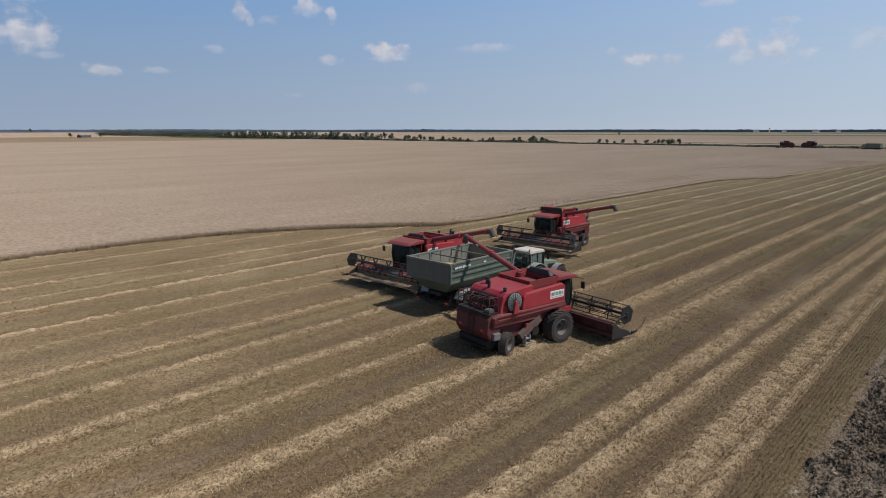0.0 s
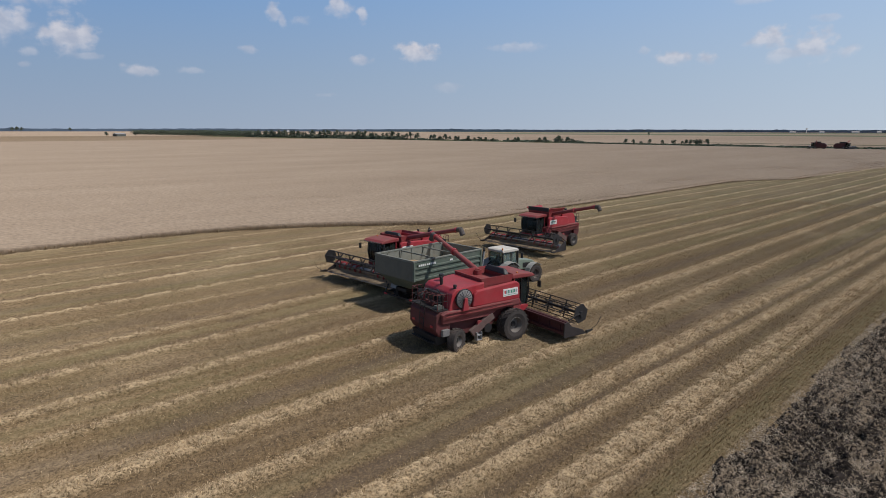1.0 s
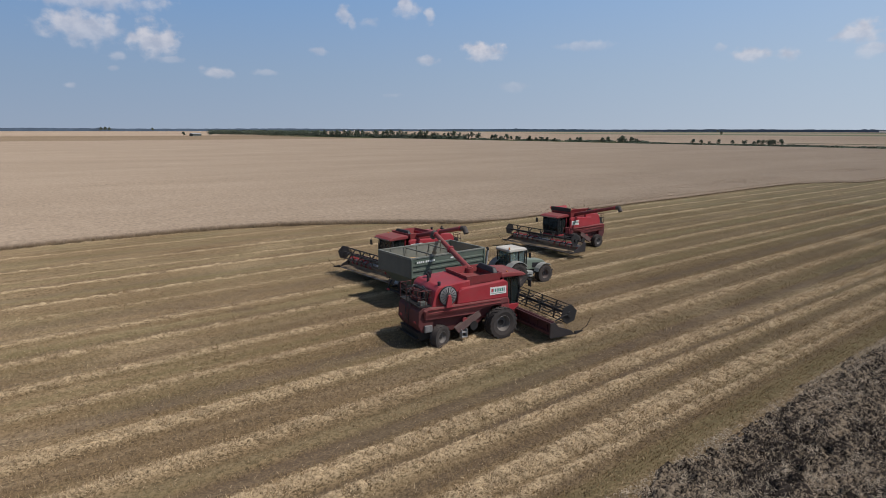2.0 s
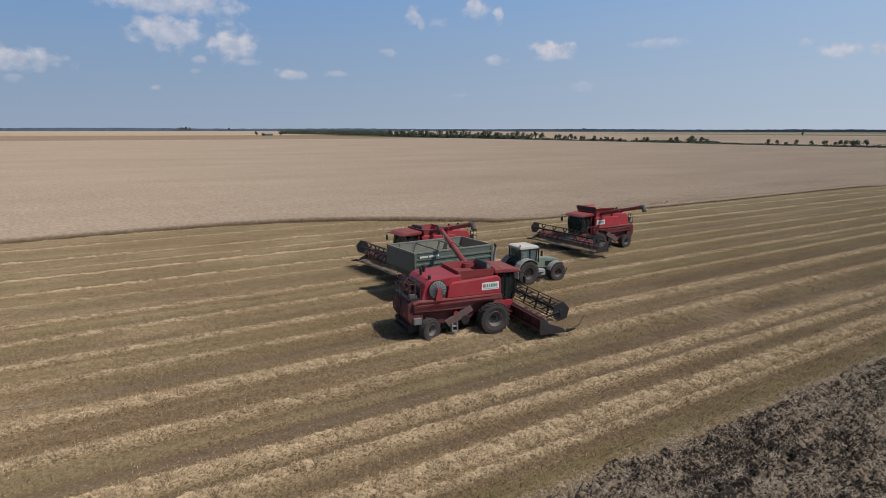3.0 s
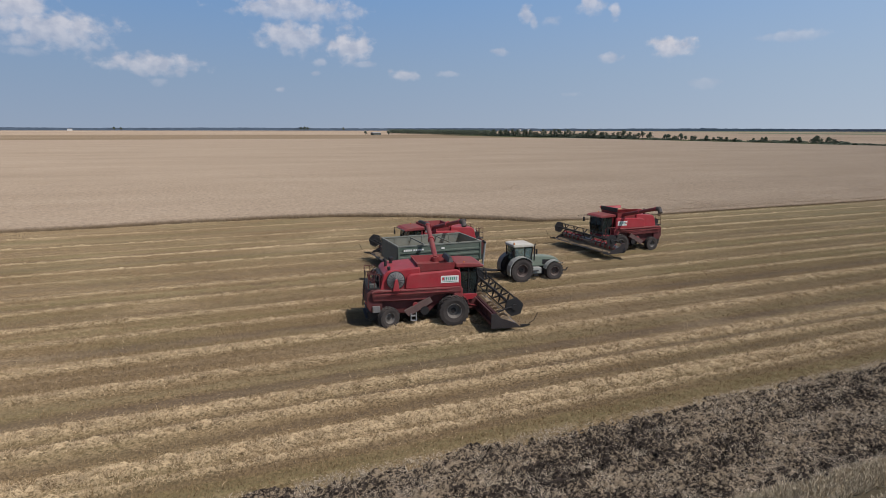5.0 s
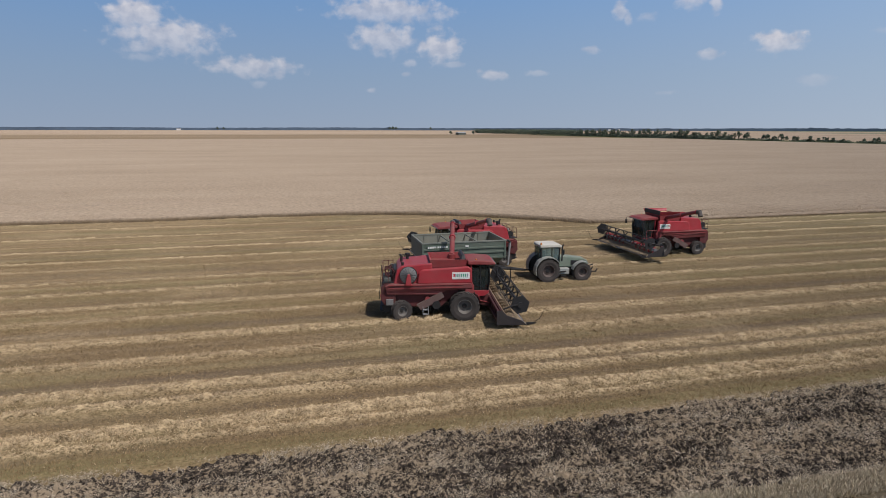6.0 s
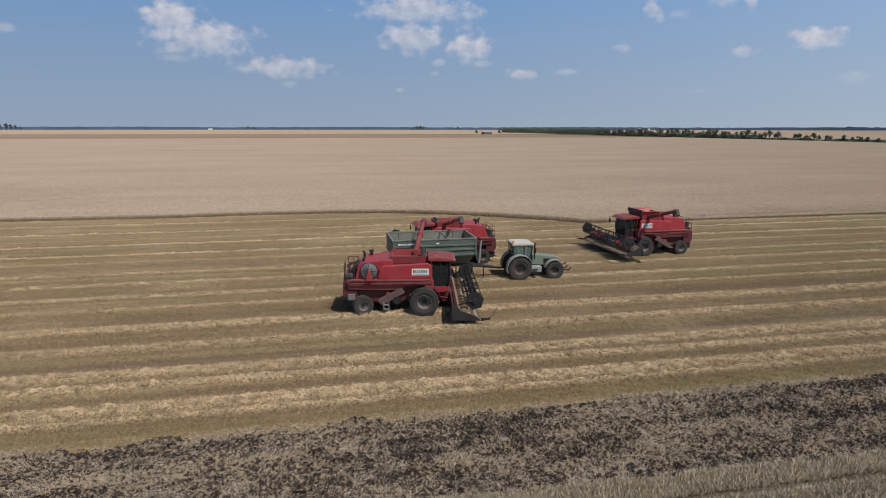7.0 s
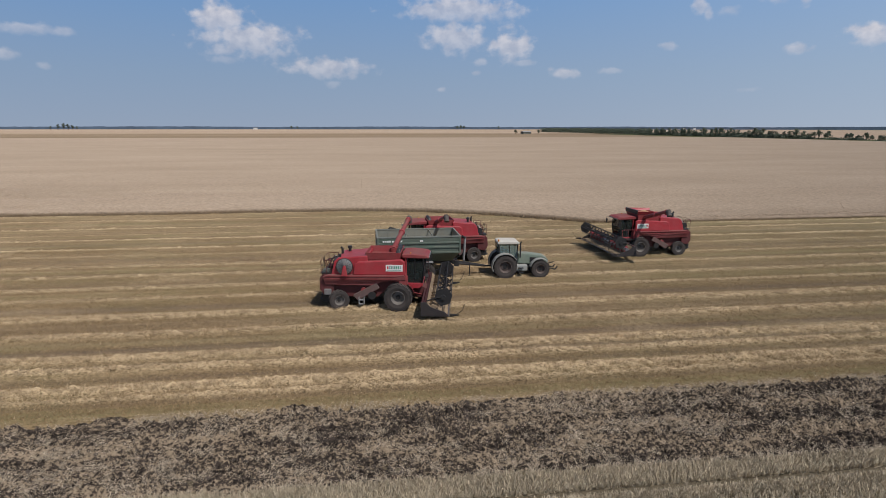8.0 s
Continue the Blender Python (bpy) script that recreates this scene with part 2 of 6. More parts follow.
LEAF = material("tree_leaf", (0.1, 0.12, 0.08), 0.8, 0, 0.35, 0.6, 6, bump=0, island=0.6)
STRAW = material("loose_straw", (0.52, 0.39, 0.235), 0.8, 0, 0.3, 0.8, 9, bump=0, island=0.6, coords="Object")
STUBBLE_STEM = material("stubble_stem", (0.29, 0.2, 0.103), 0.85, 0, 0.3, 0.35, 5, bump=0, island=0.6)
WHEAT_STALK = material("standing_wheat_stalk", (0.33, 0.245, 0.155), 0.85, 0, 0.25, 0.5, 8, bump=0, island=0.4)
LITTER = material("weathered_straw_litter", (0.44, 0.36, 0.265), 0.9, 0, 0.4, 0.9, 8, bump=0, island=1.2)
# darker copy of the machine red: shade put into the colour, plus grime
HULL_RED = material("shaded_grimy_red_paint", (0.095, 0.012, 0.016), 0.6, 0, 0.4, 1.5, 22, 0.4, (0.11, 0.07, 0.055), 0.12)
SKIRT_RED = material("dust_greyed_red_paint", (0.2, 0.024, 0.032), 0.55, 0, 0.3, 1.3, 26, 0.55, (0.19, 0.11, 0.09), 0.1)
SCREEN = material("dusty_screen_mesh", (0.22, 0.215, 0.215), 0.6, 0.3, 0.35, 4, 60, 0.3, (0.2, 0.17, 0.14), 0.3)
TAILBOARD = material("faded_grey_tailboard", (0.085, 0.1, 0.088), 0.6, 0, 0.3, 1.2, 25, 0.4, (0.18, 0.165, 0.14), 0.1)
END_SHEET = material("dusty_dark_sheet", (0.022, 0.018, 0.019), 0.5, 0, 0.3, 1.6, 25, 0.3, (0.085, 0.072, 0.066), 0.1)
# worn header red, darkened so the shade on its back is in the colour
HEADER_RED = material("shaded_worn_header_paint", (0.06, 0.012, 0.015), 0.55, 0, 0.35, 1.5, 30, 0.3, (0.08, 0.05, 0.043), 0.1)
PALE_STALK = material("pale_standing_stubble", (0.45, 0.375, 0.265), 0.85, 0, 0.3, 0.4, 6, bump=0, island=0.9)
ELEVATOR = material("dust_caked_elevator_paint", (0.1, 0.05, 0.046), 0.7, 0, 0.3, 1.8, 25, 0.5, (0.19, 0.15, 0.13), 0.12)
SPOUT = material("dusty_rubber_spout", (0.07, 0.06, 0.055), 0.8, 0, 0.3, 3, 30, 0.4, (0.17, 0.14, 0.12), 0.1)
CLOD = material("loose_soil_clod", (0.075, 0.059, 0.048), 0.95, 0, 0.4, 1.5, 14, bump=0.4, island=0.9)


# ---------------- building helpers ----------------
class Geo:
    """Collects vertices and faces of one part."""

    def __init__(self):
        self.v, self.f = [], []

    def add(self, verts, faces):
        n = len(self.v)
        self.v += [tuple(p) for p in verts]
        self.f += [tuple(i + n for i in q) for q in faces]
        return self

    def box(self, x0, x1, y0, y1, z0, z1, m=None):
        vs = [Vector((x, y, z)) for z in (z0, z1) for x, y in ((x0, y0), (x1, y0), (x1, y1), (x0, y1))]
        if m is not None:
            vs = [m @ p for p in vs]
        return self.add(vs, [(3, 2, 1, 0), (4, 5, 6, 7), (0, 1, 5, 4), (1, 2, 6, 5), (2, 3, 7, 6), (3, 0, 4, 7)])

    def prism(self, outline, a0, a1, axis="x"):
        """A flat outline pushed along an axis; the outline gives the two other coordinates in order."""
        def at(a, p):
            return (a, p[0], p[1]) if axis == "x" else (p[0], a, p[1]) if axis == "y" else (p[0], p[1], a)
        n = len(outline)
        vs = [at(a0, p) for p in outline] + [at(a1, p) for p in outline]
        fs = [tuple(range(n)), tuple(range(2 * n - 1, n - 1, -1))] + [(i, (i + 1) % n, n + (i + 1) % n, n + i) for i in range(n)]
        return self.add(vs, fs)

    def rod(self, p0, p1, r0, r1=None, seg=8, caps=True):
        p0, p1 = Vector(p0), Vector(p1)
        r1 = r0 if r1 is None else r1
        way = (p1 - p0).normalized()
        side = way.orthogonal().normalized()
        up = way.cross(side)
        ring = [(math.cos(2 * math.pi * k / seg), math.sin(2 * math.pi * k / seg)) for k in range(seg)]
        vs = [p0 + r0 * (c * side + s * up) for c, s in ring] + [p1 + r1 * (c * side + s * up) for c, s in ring]
        fs = [(k, (k + 1) % seg, seg + (k + 1) % seg, seg + k) for k in range(seg)]
        if caps:
            fs += [tuple(range(seg - 1, -1, -1)), tuple(range(seg, 2 * seg))]
        return self.add(vs, fs)

    def lifted(self, dz):
        """Raises the forward end of the part by dz."""
        self.v = [(x, y, z + dz * max(0.0, min(1.0, (y - 0.5) / 1.8))) for x, y, z in self.v]
        return self

    def pipe(self, points, r, seg=6):
        for a, b in zip(points, points[1:]):
            self.rod(a, b, r, r, seg)
        return self

    def lathe(self, profile, centre, seg=28, axis="x"):
        """profile: (along, radius) pairs, turned round an axis through centre."""
        c = Vector(centre)
        n = len(profile)
        vs = []
        for k in range(seg):
            a = 2 * math.pi * k / seg
            for h, r in profile:
                q = (h, r * math.cos(a), r * math.sin(a)) if axis == "x" else (r * math.cos(a), h, r * math.sin(a)) if axis == "y" else (r * math.cos(a), r * math.sin(a), h)
                vs.append(c + Vector(q))
        fs = [(k * n + i, ((k + 1) % seg) * n + i, ((k + 1) % seg) * n + i + 1, k * n + i + 1) for k in range(seg) for i in range(n - 1)]
        return self.add(vs, fs)


def mesh_of(name, geo, mat, bevel=0.0, smooth=False):
    me = bpy.data.meshes.new(name)
    bm = bmesh.new()
    vs = [bm.verts.new(p) for p in geo.v]
    for q in geo.f:
        bm.faces.new([vs[i] for i in q])
    bmesh.ops.recalc_face_normals(bm, faces=bm.faces)
    if bevel:
        sharp = [e for e in bm.edges if len(e.link_faces) == 2 and e.calc_face_angle(0) > 0.6]
        bmesh.ops.bevel(bm, geom=sharp, offset=bevel, segments=2, profile=0.5, affect="EDGES", clamp_overlap=True)
    if smooth:
        for q in bm.faces:
            q.smooth = True
        for e in bm.edges:
            if len(e.link_faces) == 2 and e.calc_face_angle(0) > 0.7:
                e.smooth = False
    bm.to_mesh(me)
    bm.free()
    me.materials.append(mat)
    return me


def part(name, geo, mat, parent, label="", bevel=0.0, smooth=False):
    ob = new(name, mesh_of(name, geo, mat, bevel, smooth))
    ob.parent = parent
    if label:
        tagged(ob, label)
    return ob


def thing(name, m, label, category, group=""):
    ob = new(name)
    ob.empty_display_size = 0.5
    ob.matrix_basis = m
    return tagged(ob, label, category, group)


def raw_mesh(name, verts, faces, mat, attribute=None):
    """A large mesh from arrays of vertices (n,3) and quads (m,4) or triangles (m,3)."""
    verts, faces = np.asarray(verts, np.float32), np.asarray(faces, np.int32)
    k = faces.shape[1]
    me = bpy.data.meshes.new(name)
    me.vertices.add(len(verts))
    me.vertices.foreach_set("co", verts.ravel())
    me.loops.add(faces.size)
    me.loops.foreach_set("vertex_index", faces.ravel())
    me.polygons.add(len(faces))
    me.polygons.foreach_set("loop_start", np.arange(0, faces.size, k, dtype=np.int32))
    me.update(calc_edges=True)
    if attribute is not None:
        for key, values in attribute.items():
            at = me.attributes.new(key, "FLOAT", "POINT")
            at.data.foreach_set("value", np.asarray(values, np.float32))
    me.materials.append(mat)
    return me


def grid_mesh(name, xs, ys, height, mat, attribute=None):
    """Sheet over xs and ys; height and attributes are arrays of shape (len(ys), len(xs))."""
    gx, gy = np.meshgrid(xs, ys)
    n, m = gx.shape
    idx = np.arange(n * m).reshape(n, m)
    faces = np.stack([idx[:-1, :-1], idx[:-1, 1:], idx[1:, 1:], idx[1:, :-1]], -1).reshape(-1, 4)
    verts = np.stack([gx, gy, height], -1).reshape(-1, 3)
    return raw_mesh(name, verts, faces, mat, None if attribute is None else {k: v.ravel() for k, v in attribute.items()})


def value_noise(x, y, size, seed):
    """Smooth random values between 0 and 1 with features of the given size."""
    rng = np.random.default_rng(seed)
    table = rng.random((256, 256))
    u, v = x / size, y / size
    i, j = np.floor(u).astype(int), np.floor(v).astype(int)
    a, b = u - i, v - j
    a, b = a * a * (3 - 2 * a), b * b * (3 - 2 * b)
    g = lambda p, q: table[p % 256, q % 256]
    return (g(i, j) * (1 - a) + g(i + 1, j) * a) * (1 - b) + (g(i, j + 1) * (1 - a) + g(i + 1, j + 1) * a) * b


# ---------------- the fields ----------------
# bands along y: centre x, half width, straw density
SWATHS = [(-67.5, 0.5, 0.4), (-62.3, 0.45, 0.55), (-55.5, 0.42, 0.65), (-51.2, 0.4, 0.5), (-47.8, 0.38, 0.95), (-42.5, 0.4, 0.9), (-38.9, 0.4, 0.4),
          (-34.1, 0.36, 1.0), (-30.4, 0.42, 0.9), (-26.35, 0.48, 0.9), (-23.2, 0.42, 0.6), (-18.9, 0.58, 1.0),
          (-15.35, 0.5, 0.8), (-11.2, 0.55, 1.0), (-9.65, 0.38, 1.0), (-7.3, 0.6, 0.9), (-6.25, 0.28, 0.75)]
GREENS = [(-4.85, 0.7, 0.5), (-13.9, 0.6, 0.35), (-24.6, 0.7, 0.35), (-32.3, 0.9, 0.4), (-44.5, 1.2, 0.45), (-50.0, 0.8, 0.3), (-59.5, 1.2, 0.35)]
WHEELINGS = [(-64.8, 0.8, 0.35), (-58.8, 0.8, 0.4), (-56.4, 0.45, 0.5), (-53.2, 0.7, 0.3), (-48.7, 0.45, 0.6), (-45.2, 0.9, 0.45), (-43.4, 0.4, 0.5), (-36.9, 1.2, 0.6), (-35.0, 0.4, 0.7), (-31.4, 0.45, 0.5),
             (-28.5, 0.9, 0.35), (-27.5, 0.4, 0.5), (-20.9, 0.95, 0.85), (-17.2, 0.95, 0.5), (-14.1, 0.5, 0.35), (-12.75, 0.62, 1.0), (-10.42, 0.24, 0.85), (-8.6, 0.42, 0.65), (-5.75, 0.25, 0.5)]
# the two rows beside the deepest wheeling run slightly askew
SKEWED = (-11.2, -9.65)


SCUFFS = [(-35.9, 16.4, 0.6, 0.8), (-35.2, 17.3, 0.4, 0.9), (-33.0, 19.3, 0.55, 0.9), (-34.3, 18.6, 0.3, 1.2)]


def bands(x, y, table, power=3.0):
    bend = 0.3 * (value_noise(x, y, 37.0, 5) - 0.5) + 0.08 * (value_noise(x, y, 7.0, 6) - 0.5)
    out = np.zeros_like(x)
    for k, (c, w, s) in enumerate(table):
        drift = 0.011 * (np.clip(y, -10, 80) - 35.0) * (1 if c in SKEWED else 0)
        ragged = 0.9 + 0.22 * value_noise(x * 0 + 13.0 * k, y, 1.6, 40 + k)
        w = w * (0.72 if c < -20.8 else 0.9)
        out = np.maximum(out, s * np.exp(-(np.abs(x + bend - c - drift) / (w * ragged)) ** power))
    return out


def field_material(name, base, straw, dark, green):
    """Cut stubble: soil and stems, loose straw where the attribute says so, strawless wheelings, swath pits painted
    dark, a little green regrowth.
    """
    mat = bpy.data.materials.new(name)
    mat.use_nodes = True
    nt = mat.node_tree
    nd, ln = nt.nodes, nt.links
    bsdf = nd["Principled BSDF"]
    bsdf.inputs["Roughness"].default_value = 0.95
    bsdf.inputs["Diffuse Roughness"].default_value = 1.0
    bsdf.inputs["Specular IOR Level"].default_value = 0.1
    tc = nd.new("ShaderNodeTexCoord")

    def tex(scale, detail, vec=(1, 1, 1), rough=0.6):
        mp = nd.new("ShaderNodeMapping")
        mp.inputs["Scale"].default_value = vec
        ln.new(tc.outputs["Object"], mp.inputs["Vector"])
        n = nd.new("ShaderNodeTexNoise")
        n.inputs["Scale"].default_value, n.inputs["Detail"].default_value, n.inputs["Roughness"].default_value = scale, detail, rough
        ln.new(mp.outputs[0], n.inputs["Vector"])
        return n.outputs[0]

    def rng(src, a, b, c, d):
        mr = nd.new("ShaderNodeMapRange")
        ln.new(src, mr.inputs[0])
        for k, v in enumerate((a, b, c, d)):
            mr.inputs[k + 1].default_value = v
        return mr.outputs[0]

    def mixed(fac, a, b):
        mx = nd.new("ShaderNodeMix")
        mx.data_type = "RGBA"
        ln.new(fac, mx.inputs[0])
        for k, v in ((6, a), (7, b)):
            if isinstance(v, tuple):
                mx.inputs[k].default_value = (*v, 1)
            else:
                ln.new(v, mx.inputs[k])
        return mx.outputs[2]

    def attr(key):
        n = nd.new("ShaderNodeAttribute")
        n.attribute_name = key
        return n.outputs["Fac"]

    fine = tex(10.0, 3.0, (1, 0.75, 1), 0.72)
    rows = tex(3.2, 4.0, (1, 0.06, 1))
    patch = tex(0.16, 5.0, (1, 0.4, 1))
    col = mixed(rng(fine, 0.38, 0.62, 0, 1), tuple(0.4 * c for c in base), tuple(1.75 * c for c in base))
    col = mixed(rng(rows, 0.4, 0.62, 0, 0.55), col, tuple(1.25 * c for c in base))
    col = mixed(rng(patch, 0.48, 0.7, 0, 0.5), col, green)
    col = mixed(attr("green"), col, green)
    lit = nd.new("ShaderNodeMath")
    lit.operation = "MULTIPLY"
    ln.new(attr("straw"), lit.inputs[0])
    ln.new(rng(fine, 0.38, 0.56, 0.1, 1.15), lit.inputs[1])
    dk = nd.new("ShaderNodeMath")
    dk.operation = "MULTIPLY"
    ln.new(attr("bare_shade"), dk.inputs[0])
    ln.new(rng(fine, 0.3, 0.7, 0.9, 0.5), dk.inputs[1])
    col = mixed(dk.outputs[0], col, dark)
    col = mixed(lit.outputs[0], col, straw)
    ln.new(col, bsdf.inputs["Base Color"])
    bp = nd.new("ShaderNodeBump")
    bp.inputs["Strength"].default_value, bp.inputs["Distance"].default_value = 0.8, 0.06
    ln.new(fine, bp.inputs["Height"])
    ln.new(bp.outputs[0], bsdf.inputs["Normal"])
    return mat


def plain_field(name, colours, scale, stretch=(1, 1, 1), bump=0.3, distance=0.2, fine=6.0):
    """Field cover seen from afar: two tones in stretched patches with fine grain."""
    mat = bpy.data.materials.new(name)
    mat.use_nodes = True
    nt = mat.node_tree
    nd, ln = nt.nodes, nt.links
    bsdf = nd["Principled BSDF"]
    bsdf.inputs["Roughness"].default_value, bsdf.inputs["Specular IOR Level"].default_value = 0.95, 0.05
    bsdf.inputs["Diffuse Roughness"].default_value = 1.0
    tc = nd.new("ShaderNodeTexCoord")
    mp = nd.new("ShaderNodeMapping")
    mp.inputs["Scale"].default_value = stretch
    ln.new(tc.outputs["Object"], mp.inputs["Vector"])
    a, b = nd.new("ShaderNodeTexNoise"), nd.new("ShaderNodeTexNoise")
    for n, s in ((a, scale), (b, fine)):
        n.inputs["Scale"].default_value, n.inputs["Detail"].default_value, n.inputs["Roughness"].default_value = s, 8.0, 0.65
    ln.new(mp.outputs[0], a.inputs["Vector"])
    ln.new(tc.outputs["Object"], b.inputs["Vector"])
    ramp = nd.new("ShaderNodeValToRGB")
    ramp.color_ramp.elements[0].position, ramp.color_ramp.elements[1].position = 0.32, 0.68
    ramp.color_ramp.elements[0].color, ramp.color_ramp.elements[1].color = (*colours[0], 1), (*colours[1], 1)
    ln.new(a.outputs[0], ramp.inputs[0])
    mr = nd.new("ShaderNodeMapRange")
    ln.new(b.outputs[0], mr.inputs[0])
    mr.inputs[1].default_value, mr.inputs[2].default_value, mr.inputs[3].default_value, mr.inputs[4].default_value = 0.3, 0.7, 0.72, 1.28
    hue = nd.new("ShaderNodeHueSaturation")
    ln.new(ramp.outputs[0], hue.inputs["Color"])
    ln.new(mr.outputs[0], hue.inputs["Value"])
    ln.new(hue.outputs[0], bsdf.inputs["Base Color"])
    if bump:
        bp = nd.new("ShaderNodeBump")
        bp.inputs["Strength"].default_value, bp.inputs["Distance"].default_value = bump, distance
        ln.new(b.outputs[0], bp.inputs["Height"])
        ln.new(bp.outputs[0], bsdf.inputs["Normal"])
    return mat


def soil_material():
    """Tilled earth: dark crumbs, and weathered straw bits that cover it more in some runs than in others."""
    mat = bpy.data.materials.new("tilled_soil")
    mat.use_nodes = True
    nt = mat.node_tree
    nd, ln = nt.nodes, nt.links
    bsdf = nd["Principled BSDF"]
    bsdf.inputs["Roughness"].default_value, bsdf.inputs["Specular IOR Level"].default_value = 0.95, 0.1
    bsdf.inputs["Diffuse Roughness"].default_value = 1.0
    tc = nd.new("ShaderNodeTexCoord")

    def tex(scale, detail, vec, rough):
        mp = nd.new("ShaderNodeMapping")
        mp.inputs["Scale"].default_value = vec
        ln.new(tc.outputs["Object"], mp.inputs["Vector"])
        n = nd.new("ShaderNodeTexNoise")
        n.inputs["Scale"].default_value, n.inputs["Detail"].default_value, n.inputs["Roughness"].default_value = scale, detail, rough
        ln.new(mp.outputs[0], n.inputs["Vector"])
        return n.outputs[0]

    bits, crumbs, runs = tex(9.0, 4.0, (1, 0.7, 1), 0.8), tex(9.0, 4.0, (1, 0.8, 1), 0.75), tex(0.8, 5.0, (1, 0.22, 1), 0.65)
    add = nd.new("ShaderNodeMath")
    add.operation = "MULTIPLY_ADD"
    ln.new(runs, add.inputs[0])
    add.inputs[1].default_value = 0.6
    ln.new(bits, add.inputs[2])
    cover = nd.new("ShaderNodeMapRange")
    ln.new(add.outputs[0], cover.inputs[0])
    cover.inputs[1].default_value, cover.inputs[2].default_value = 0.79, 0.88
    earth = nd.new("ShaderNodeValToRGB")
    earth.color_ramp.elements[0].position, earth.color_ramp.elements[0].color = 0.38, (0.007, 0.0056, 0.0048, 1)
    earth.color_ramp.elements[1].position, earth.color_ramp.elements[1].color = 0.62, (0.066, 0.051, 0.041, 1)
    ln.new(crumbs, earth.inputs[0])
    mx = nd.new("ShaderNodeMix")
    mx.data_type = "RGBA"
    ln.new(cover.outputs[0], mx.inputs[0])
    ln.new(earth.outputs[0], mx.inputs[6])
    mx.inputs[7].default_value = (0.31, 0.24, 0.165, 1)
    ln.new(mx.outputs[2], bsdf.inputs["Base Color"])
    bp = nd.new("ShaderNodeBump")
    bp.inputs["Strength"].default_value, bp.inputs["Distance"].default_value = 1.0, 0.08
    ln.new(add.outputs[0], bp.inputs["Height"])
    ln.new(bp.outputs[0], bsdf.inputs["Normal"])
    return mat


STUBBLE = field_material("cut_stubble", (0.161, 0.11, 0.058), (0.54, 0.41, 0.25), (0.115, 0.083, 0.057), (0.165, 0.142, 0.066))
WHEAT_EAR = material("ripe_wheat_ear", (0.385, 0.295, 0.208), 0.9, 0, 0.25, 0.1, 3, bump=0, island=0.7)
WHEAT_TOP = plain_field("ripe_wheat", ((0.31, 0.236, 0.168), (0.375, 0.29, 0.21)), 0.05, (1, 0.25, 1), 0.6, 0.25, 2.0)
FAR_TAN = plain_field("far_tan_fields", ((0.3, 0.22, 0.15), (0.42, 0.32, 0.23)), 0.004, (1, 0.3, 1), 0.0)
BROWN_FIELD = plain_field("far_brown_stubble", ((0.2, 0.142, 0.088), (0.27, 0.2, 0.13)), 0.01, (1, 0.1, 1), 0.0)
VERGE = plain_field("green_verge", ((0.05, 0.065, 0.028), (0.12, 0.115, 0.055)), 0.05, (1, 1, 1), 0.3, 0.2, 2.0)
FAR_GREEN = plain_field("far_green_crop", ((0.13, 0.16, 0.09), (0.2, 0.2, 0.12)), 0.004, (1, 1, 1), 0.0)
SOIL = soil_material()

# the whole land, to the horizon
land = Geo().lathe([(-0.06, 0.01), (-0.06, 900.0), (-0.06, 4950.0)], (0, 0, 0), 96, "z")
tagged(new("ground", mesh_of("ground", land, FAR_TAN)), "flat tan farmland running out to the horizon", "ground", kind="structure")


def sheet(name, x0, x1, y0, y1, z, mat, label):
    g = Geo().add([(x0, y0, z), (x1, y0, z), (x1, y1, z), (x0, y1, z)], [(0, 1, 2, 3)])
    return tagged(new(name, mesh_of(name, g, mat)), label, "field", kind="structure")


sheet("brown_field", -1250, -690, -2500, 600, -0.05, BROWN_FIELD, "far brown stubble field behind the ripe wheat")
sheet("verge", -1150, 400, 466, 538, 0.05, VERGE, "grassy verge between the fields with scattered trees")
sheet("green_crop", -1500, 3000, 1500, 1900, -0.03, FAR_GREEN, "far strip of green crop near the horizon")
sheet("green_crop", -4500, 3500, 2600, 3500, -0.03, FAR_GREEN, "far strip of green crop near the horizon")
sheet("dirt_track", -260, 500, 612, 632, -0.02, VERGE, "narrow dark track beyond the verge")

# cut stubble with windrows
EDGE = [(-400.0, -75.0), (-60.0, -70.0), (0.0, -67.4), (12.0, -67.9), (25.0, -67.8), (31.0, -67.1), (36.0, -66.0), (41.0, -63.7), (46.0, -60.8), (51.0, -57.0), (56.0, -53.2), (64.0, -52.5), (85.0, -53.0),
        (110.0, -53.0), (135.0, -53.7), (152.0, -53.7), (163.0, -50.0), (169.5, -45.8), (212.0, -44.4), (281.0, -38.0), (468.0, -27.0)]


def edge_x(y):
    return np.interp(y, [p[0] for p in EDGE], [p[1] for p in EDGE])


